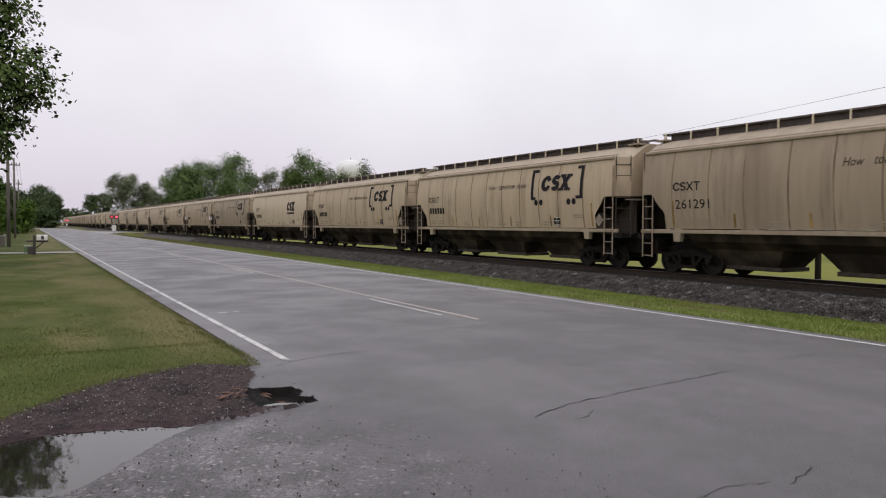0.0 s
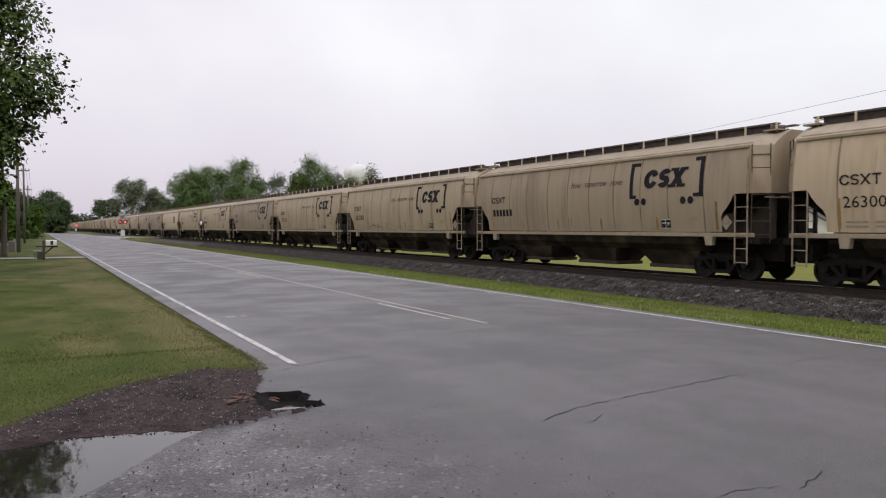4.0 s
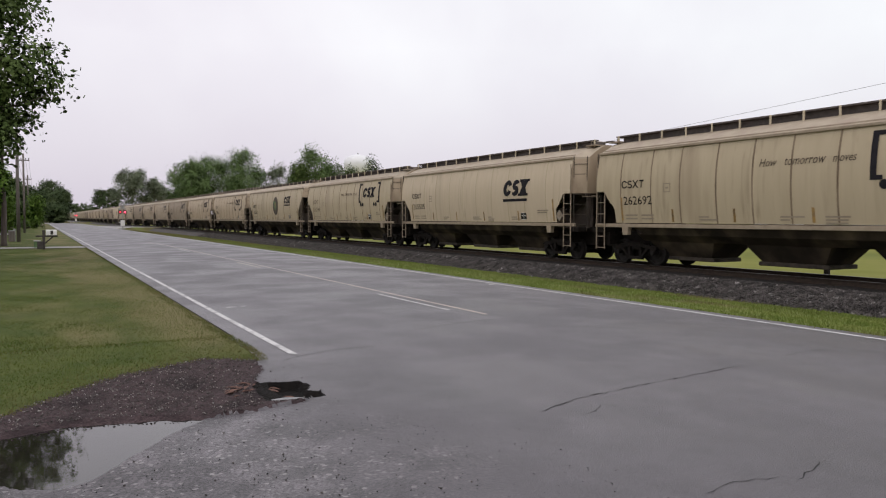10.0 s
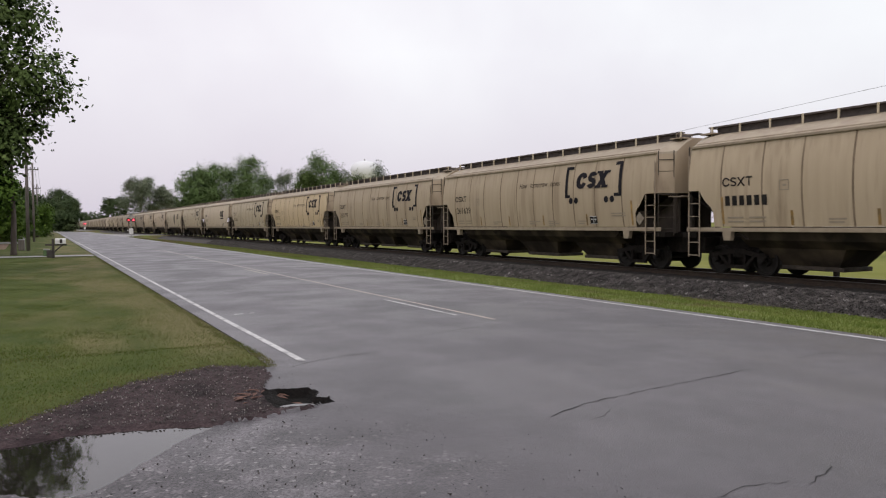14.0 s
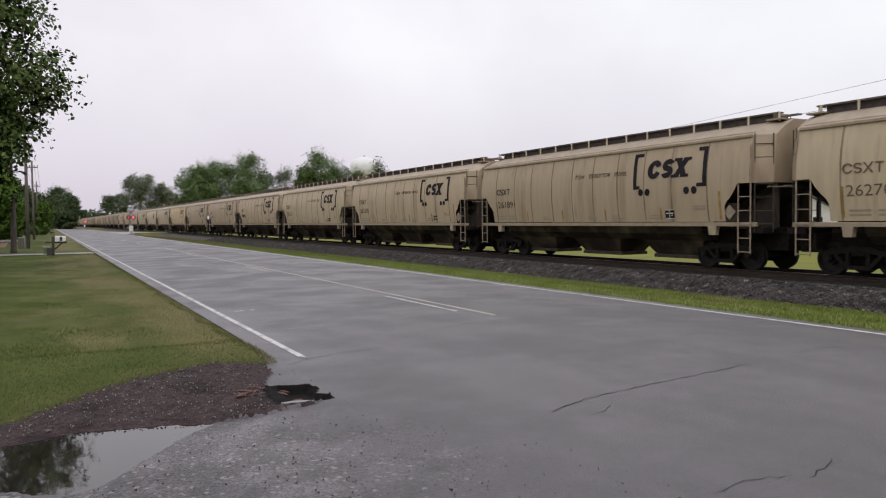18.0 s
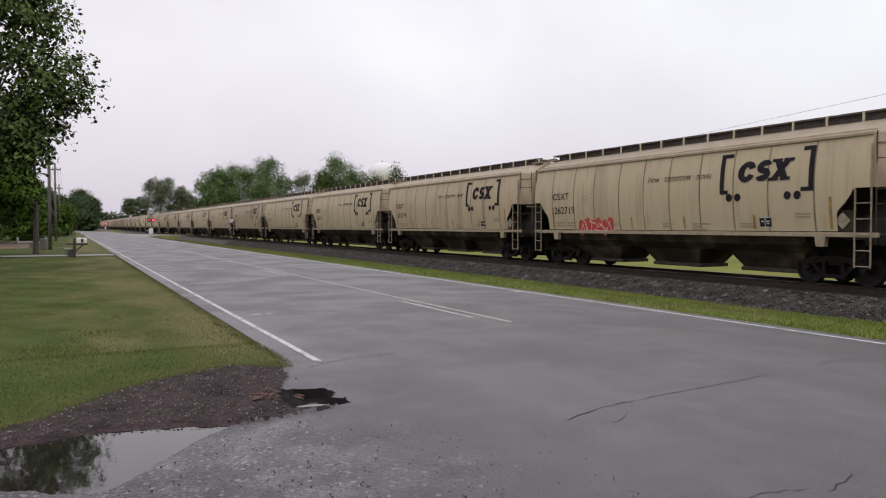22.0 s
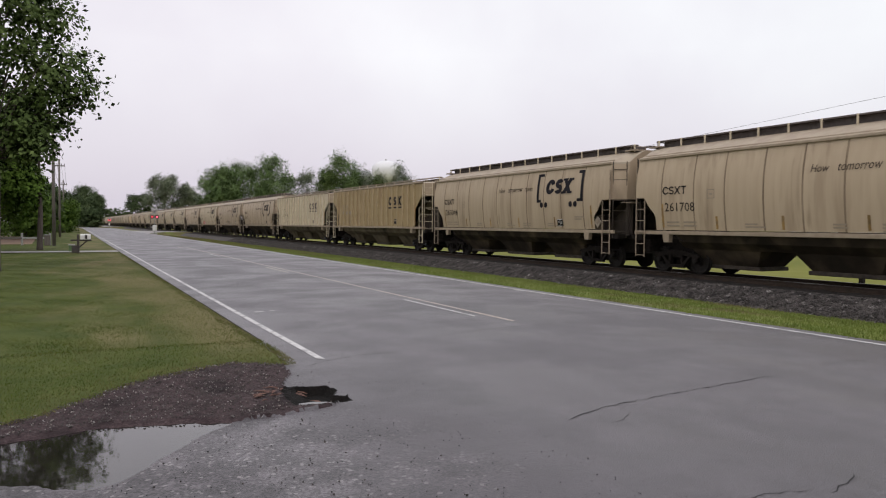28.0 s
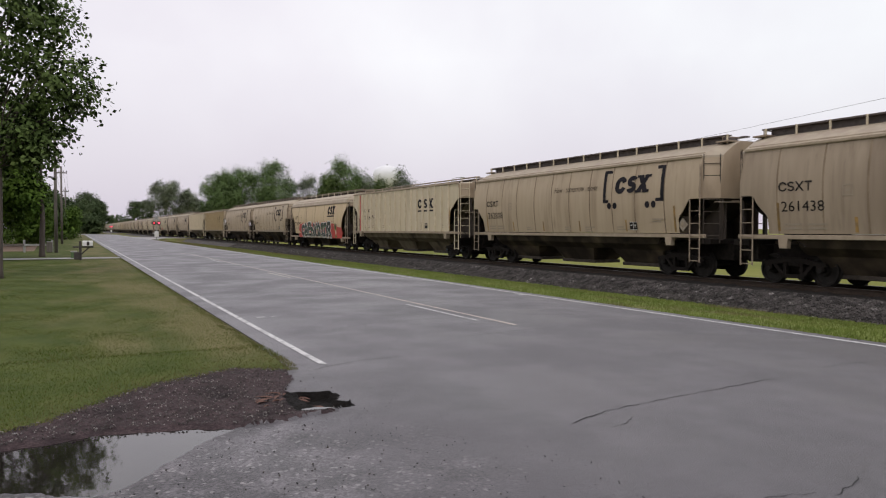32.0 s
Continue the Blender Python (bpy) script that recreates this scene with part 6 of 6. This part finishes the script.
WOODS = "trees along the road"
for i, (x, y, w, h, m) in enumerate(((-1.3, 125, 4.6, 4.6, LEAF2), (-4.2, 150, 8, 7.6, LEAF4), (-3.6, 104, 5, 5.6, LEAF4), (-5.5, 140, 8, 7.5, LEAF), (-4.0, 175, 8, 7.5, LEAF4), (-9, 105, 8, 8.5, LEAF4), (-14, 96, 9, 10, LEAF4),
                                     (-20, 90, 9, 11, LEAF4), (-8, 88, 5, 4.0, LEAF2), (-4.2, 92, 3.2, 3.0, LEAF2), (-27, 100, 10, 12, LEAF4), (-16, 130, 10, 12, LEAF4), (-10, 200, 10, 10, LEAF4),
                                     (1.5, 272, 10, 10.5, LEAF4), (6.0, 268, 7, 9.5, LEAF4), (5.0, 335, 12, 15, LEAF4), (7.5, 372, 11, 15, LEAF4), (6.0, 415, 13, 15, LEAF4), (8.0, 460, 12, 14, LEAF4), (-8, 290, 11, 11, LEAF4), (4.5, 262, 7, 6, LEAF4), (-5.6, 66, 7, 7.6, LEAF4), (-3.9, 78, 4.6, 5.2, LEAF2), (-8.5, 74, 9, 9, LEAF4), (-13, 70, 9, 10, LEAF4))):
    wood(x, y, w, h, 60 + i, m, "dense dark green roadside tree" if m is LEAF4 else "grey-green tree far along the road" if m is LEAF3 else "bright green roadside bush", group=WOODS, size=0.34 if y < 150 else 0.6, trunk=0.18, low=0.7 if y < 77 else 0.0)
BACK = "trees behind the train"
for i, (x, y, w, h, m, s, n) in enumerate(((37.5, 360, 16, 19.5, LEAF3, 0.8, 7000), (47, 362, 11, 17, LEAF3, 0.8, 5000), (55, 370, 10, 13, LEAF4, 0.9, 3600),
                                           (33.2, 190, 11, 13.0, LEAF5, 0.5, 7500), (38.5, 195, 13, 15.0, LEAF5, 0.5, 9500), (45.8, 190, 10, 15.8, LEAF5, 0.5, 7500), (51, 200, 9, 13.5, LEAF5, 0.5, 5200),
                                           (56.5, 195, 7, 13.5, LEAF3, 0.45, 3000), (51.5, 160, 7, 13, LEAF, 0.45, 4200), (55, 162, 8, 15.2, LEAF5, 0.45, 5200), (60.5, 165, 6, 13, LEAF3, 0.45, 3400),
                                           (73, 170, 6, 14, LEAF4, 0.45, 3400), (79, 176, 4, 13, LEAF3, 0.4, 1600), (64.5, 168, 7, 11.8, LEAF, 0.45, 4000), (69, 172, 7, 12.2, LEAF3, 0.45, 4000),
                                           (46, 610, 24, 19, LEAF4, 1.3, 4200), (40, 900, 40, 15, LEAF4, 1.8, 4200), (62, 380, 12, 14, LEAF4, 0.8, 4200))):
    wood(x, y, w, h, 90 + i, m, "full leafy tree beyond the railway" if m is not LEAF3 else "thin tree beyond the railway, haze in its grey-green colour", n, s, BACK, 0.3, 0.4)

# ---- water tower behind the trees ----
tower = thing("water_tower", "white domed water tower behind the trees", "water tower", m=pose(134.8, 333, 0.9))
prof = [(19.5, 1.6), (20.5, 3.2), (22.5, 5.6), (24.5, 6.4), (26.3, 6.8), (28.0, 6.55), (29.4, 5.5), (30.4, 3.7), (30.95, 1.8), (31.05, 0.2)]
part("tank", Geo().lathe(prof, (0, 0, 0), "z", 40), TANK, tower, "smooth white tank", smooth=True)
part("pedestal", Geo().lathe([(-1.7, 3.4), (1.5, 2.0), (5, 1.5), (19.6, 1.6)], (0, 0, 0), "z", 24), TANK, tower, smooth=True)
part("vent", Geo().tube([(0, 0, 31.0), (0, 0, 31.8)], 0.25, 8), GREYBOX, tower)

# ---- poles and wires by the road ----
for x, y, h in ((-1.12, 56.4, 7.7), (-1.2, 88, 8.2), (-1.3, 136, 8.4), (-1.5, 184, 8.4)):
    pole = thing("utility_pole", "weathered grey timber utility pole", "utility pole", "poles along the road", m=pose(x, y, -0.05))
    part("pole", Geo().tube([(0, 0, -0.3), (0, 0, h)], [0.115, 0.085], 10), POLE, pole, smooth=True)
    if y > 60:
        part("crossarm", Geo().box(-0.55, 0.55, -0.05, 0.05, h - 0.74, h - 0.63, c=0.01), POLE, pole)
        for xx in (-0.5, -0.2, 0.2, 0.5):
            part("insulator", Geo().tube([(xx, 0, h - 0.62), (xx, 0, h - 0.46)], [0.035, 0.05], 6), WIRE, pole)



def wire(pts, sag, r, label="thin dark overhead wire"):
    (a, b) = (Vector(p) for p in pts)
    path = [a.lerp(b, i / 14) - Vector((0, 0, sag * 4 * (i / 14) * (1 - i / 14))) for i in range(15)]
    thing("overhead_wire", label, "wire", "overhead wires", geo=Geo().tube(path, r, 5), mats=WIRE)


for dx, dz in ((-0.5, -0.45), (-0.2, -0.45), (0.2, -0.45), (0.5, -0.45)):
    wire(((-1.2 + dx, 88, 8.15 + dz), (-1.3 + dx, 136, 8.35 + dz)), 0.5, 0.012)
    wire(((-1.3 + dx, 136, 8.35 + dz), (-1.5 + dx, 184, 8.35 + dz)), 0.5, 0.014)
wire(((42, 24, 9.3), (62, 92, 10.1)), 0.05, 0.011)
wire(((42.1, 24, 8.3), (62.1, 92, 9.1)), 0.05, 0.010)
pole = thing("utility_pole", "weathered grey timber utility pole", "utility pole", "poles behind the train", m=pose(42, 24, -0.65))
part("pole", Geo().tube([(0, 0, -0.3), (0, 0, 11.4)], [0.17, 0.12], 10), POLE, pole, smooth=True)
pole = thing("utility_pole", "tall timber service pole", "utility pole", "poles behind the train", m=pose(62, 92, -0.65))
part("pole", Geo().tube([(0, 0, -0.3), (0, 0, 10.9)], [0.15, 0.11], 10), POLE, pole, smooth=True)

# ---- mailbox, pedestal, drive, fence on the yard side ----
mb = thing("mailbox", "white mailbox on a dark wooden post by the drive", "mailbox", m=pose(0.25, 42.4, -0.27))
part("post", Geo().box(-0.06, 0.06, -0.06, 0.06, -0.2, 1.22, c=0.01), DARKBOX, mb, "dark wooden post")
part("arm", Geo().box(-0.35, 0.62, -0.05, 0.05, 0.88, 0.96, c=0.01), DARKBOX, mb)
part("brace", Geo().tube([(-0.02, 0, 0.5), (0.42, 0, 0.9)], 0.035, 6), DARKBOX, mb)
box_prof = [(-0.13, 0.97), (0.13, 0.97), (0.13, 1.15), (0.10, 1.21), (0.05, 1.245), (-0.05, 1.245), (-0.10, 1.21), (-0.13, 1.15)]
bx_ = part("box", Geo().prism(box_prof, 0.10, 0.58), WHITE, mb, "white rounded letter box")
part("flag", Geo().box(0.3, 0.42, -0.15, -0.14, 1.0, 1.2), DARKBOX, bx_)
part("paper_box", Geo().box(-0.30, -0.05, -0.13, 0.13, 0.28, 0.66, c=0.02), DARKBOX, mb, "dark box below the arm")
ped = thing("utility_pedestal", "small green cable pedestal on the lawn", "pedestal", m=pose(-0.05, 44.6, -0.03))
part("case", Geo().box(-0.15, 0.15, -0.12, 0.12, 0, 0.36, c=0.03), LEAFGREEN, ped)
part("cap", Geo().box(-0.165, 0.165, -0.135, 0.135, 0.36, 0.42, c=0.02), GREYBOX, ped)
ub = thing("utility_cabinet", "grey steel utility cabinet beside a tree", "cabinet", m=pose(-1.55, 57.4, -0.03))
part("case", Geo().box(-0.18, 0.18, -0.16, 0.16, 0, 0.7, c=0.02), POLE, ub)
part("lid", Geo().box(-0.2, 0.2, -0.18, 0.18, 0.7, 0.75, c=0.015), GREYBOX, ub)
g = Geo()
n = 24
for i in range(n + 1):
    x = -40 + 42.2 * i / n
    y = 44.3 - 0.055 * (x - 2.2)
    g.v += [(x, y - 1.0 - 0.1 * math.sin(i), 0.012), (x, y + 1.0, 0.012)]
g.f = [(2 * i, 2 * i + 2, 2 * i + 3, 2 * i + 1) for i in range(n)]
g.m = [0] * n
thing("driveway", "pale gravel driveway across the lawn", "driveway", kind="structure", geo=g, mats=GRAVEL)
g = Geo().add([(-40, 61, 0.0), (-2.6, 60, 0.0), (-3.4, 92, 0.0), (-40, 98, 0.0)], [(0, 1, 2, 3)])
thing("soil_patch", "reddish bare soil behind a fence", "ground", kind="structure", geo=g, mats=SOIL)
fence = thing("fence", "low board fence, grey-painted at its end, by the yard", "fence")
for i in range(6):
    part("post", Geo().box(-9.87 + 1.68 * i, -9.73 + 1.68 * i, 57.9, 58.04, -0.3, 0.82, c=0.01), GREYBOX if i > 3 else POLE, fence)
for i in range(5):
    part("rail", Geo().box(-9.8 + 1.68 * i, -8.12 + 1.68 * i, 57.86, 57.89, 0.42, 0.55), GREYBOX if i == 4 else POLE, fence)

# ---- level crossings with flashing signals ----
def crossing_road(y, label):
    """A side road from the main road over the track, on a low bank."""
    line = [(9.9, 0.0, 30.0, 12.0), (11.5, -0.03, 20.0, 9.0), (14, -0.06, 9.0, 6.0), (18.6, -0.11, 4.0, 4.0), (60, -0.55, 4.0, 4.0)]
    vs = []
    for x, z, near_, far_ in line:
        vs += [(x, y - near_ - 2.4, -0.85), (x, y - near_, z), (x, y + far_, z), (x, y + far_ + 2.4, -0.85)]
    g_ = Geo()
    g_.add(vs, [(4 * i + j, 4 * i + 4 + j, 4 * i + 5 + j, 4 * i + j + 1) for j in (0, 1, 2) for i in range(4)])
    g_.m = [0 if j == 1 else 1 for j in (0, 1, 2) for i in range(4)]
    thing("crossing_road", label, "road", kind="structure", geo=g_, mats=[GRAVEL, VERGE])


def signal(x, y, lens=0.12):
    sg = thing("crossing_signal", "railway crossing signal with red lamps on a white mast", "crossing signal", "crossing signals", m=pose(x, y, -0.12))
    part("base", Geo().box(-0.32, 0.32, -0.32, 0.32, -0.3, 0.22, c=0.03), GREYBOX, sg)
    part("mast", Geo().tube([(0, 0, 0.2), (0, 0, 3.5)], 0.06, 10), GREYBOX, sg)
    part("gate_motor", Geo().box(-0.26, 0.26, -0.24, 0.24, 0.55, 1.35, c=0.04), WHITE, sg, "pale gate motor box")
    part("counterweight", Geo().box(-0.85, -0.35, -0.10, 0.10, 0.75, 1.05, c=0.02), DARKBOX, sg)
    part("gate_arm", Geo().box(-0.05, 0.05, 0.3, 5.6, 0.98, 1.08), WHITE, sg, "lowered white gate arm")
    for s in (-1, 1):
        cb = Geo().box(-0.6, 0.6, -0.10, -0.07, -0.11, 0.11)
        pl = part("crossbuck_board", cb, GREYBOX, sg, "grey back of a crossbuck board")
        pl.matrix_basis = pose(0, 0, 3.25, 0, 45 * s, 0)
    part("lamp_bar", Geo().tube([(-0.42, -0.05, 2.5), (0.42, -0.05, 2.5)], 0.035, 8), DARKBOX, sg)
    for s in (-1, 1):
        g_ = Geo()
        g_.v = []
        ring_ = [(s * 0.31 + 0.27 * math.cos(math.tau * i / 20), 2.5 + 0.28 * math.sin(math.tau * i / 20)) for i in range(20)]
        g_.add([(a, -0.12, z) for a, z in ring_] + [(a, -0.10, z) for a, z in ring_],
               [tuple(range(20)), tuple(reversed(range(20, 40)))] + [(i, i + 20, (i + 1) % 20 + 20, (i + 1) % 20) for i in range(20)])
        bk = part("lamp_backboard", g_, DARKBOX, sg, "round black backboard")
        g_ = Geo().add([(s * 0.31 + lens * math.cos(math.tau * i / 16), -0.16, 2.5 + lens * math.sin(math.tau * i / 16)) for i in range(16)] + [(s * 0.31, -0.19, 2.5)],
                       [(i, (i + 1) % 16, 16) for i in range(16)])
        part("lens", g_, LAMPRED if s > 0 else LAMPDIM, bk, "glowing red lens" if s > 0 else "dim red lens")
    return sg


crossing_road(146, "pale side road over the level crossing")
crossing_road(318, "pale side road over the level crossing")
signal(10.3, 111.5)
signal(12.1, 300, 0.2)

# ---- small white house and street lamps beyond the railway ----
hs = thing("house", "small white house with a dark gable roof beyond the field", "house", m=pose(60, 41.5, -0.65))
part("wall", Geo().prism([(-3.5, 0), (3.5, 0), (3.5, 2.7), (0, 4.4), (-3.5, 2.7)], -4.0, 4.0), WHITE, hs, "white board walls")
g = Geo()
for s in (-1, 1):
    g.add([(-4.3, 0, 4.55), (4.3, 0, 4.55), (4.3, s * 3.9, 2.62), (-4.3, s * 3.9, 2.62), (-4.3, 0, 4.43), (4.3, 0, 4.43), (4.3, s * 3.9, 2.50), (-4.3, s * 3.9, 2.50)],
          [(0, 1, 2, 3), (4, 7, 6, 5), (3, 2, 6, 7), (0, 3, 7, 4), (1, 5, 6, 2)])
part("roof", g, SHINGLE, hs, "dark shingle roof")
for y in (-1.9, 1.6):
    wd = part("window", Geo().box(-4.06, -3.98, y - 0.5, y + 0.5, 1.0, 2.2), WHITE, hs)
    part("pane", Geo().box(-4.08, -4.05, y - 0.42, y + 0.42, 1.08, 2.12), GLASS, wd)
dr = part("door", Geo().box(-4.05, -3.98, -0.55, 0.4, 0.05, 2.1), GREYBOX, hs, "grey door")
for az, dist, hgt in ((42.2, 62.0, 8.5), (26.9, 105.0, 9.5)):
    x, y = dist * math.sin(radians(az)), dist * math.cos(radians(az))
    sl = thing("street_lamp", "grey street lamp with a curved arm", "street lamp", "street lamps", m=pose(x, y, -0.65))
    part("pole", Geo().tube([(0, 0, -0.2), (0, 0, hgt - 0.8)], [0.09, 0.06], 8), GREYBOX, sl, smooth=True)
    part("arm", Geo().tube([(0, 0, hgt - 0.8), (0.3, 0, hgt - 0.25), (1.0, 0, hgt), (1.7, 0, hgt)], 0.035, 6), GREYBOX, sl)
    part("lamp_head", Geo().box(1.6, 2.2, -0.1, 0.1, hgt - 0.07, hgt + 0.06, c=0.03), GREYBOX, sl)

st = thing("trackside_post", "short black steel post on a base plate beyond the track", "post", m=pose(27.0, 18.3, -0.65))
part("base_plate", Geo().box(-0.25, 0.25, -0.25, 0.25, -0.05, 0.06, c=0.015), IRON, st)
part("post", Geo().box(-0.09, 0.09, -0.09, 0.09, 0.05, 1.5, c=0.02), IRON, st)
part("bracket", Geo().prism([(0.09, 1.2), (0.28, 1.2), (0.28, 1.12), (0.09, 0.9)], -0.03, 0.03), IRON, st)

# ---- litter in the pothole ----
r = np.random.RandomState(3)
for i in range(26):
    x, y = r.uniform(1.45, 1.98), r.uniform(6.35, 7.0)
    a, l = r.uniform(0, 3.14), r.uniform(0.03, 0.11)
    c, s = math.cos(a), math.sin(a)
    z = 0.03 if float(inside(HOLE, np.array([x]), np.array([y]))[0]) < 0 else -0.035
    w = l * 0.3
    vs = [(x - c * l, y - s * l, z), (x + s * w, y - c * w, z + 0.012), (x + c * l, y + s * l, z + 0.004), (x - s * w, y + c * w, z + 0.012)]
    thing("dead_leaf", "curled dead brown leaf in wet dirt", "leaf", "dead leaves in the pothole", geo=Geo().add(vs, [(0, 1, 2), (0, 2, 3)]), mats=LITTER)


# ---- movement ----
def travelled(t):
    """Metres that the train has gone after t seconds: it slowly gathers speed."""
    return 15.6861 * t + 0.0201843 * t * t - 0.0001090855 * t ** 3


def motions():
    for k, kind, car, s0 in CARS:
        walk(car, [(t, pose(TRACK_X, s0 + travelled(t), RAIL_Z)) for t in range(0, 33)])
    wheels = [ob for ob in scene.objects if ob.name.startswith("wheelset")]
    walk(wheels[0], [(i / 30, pose(0, 0, 0, -math.degrees(travelled(i / 30) / 0.457))) for i in range(0, 961)])
    turn = wheels[0].animation_data
    for ob in wheels[1:]:
        ob.rotation_mode = "QUATERNION"
        ob.animation_data_create()
        ob.animation_data.action = turn.action
        ob.animation_data.action_slot = turn.action_slot


motions()
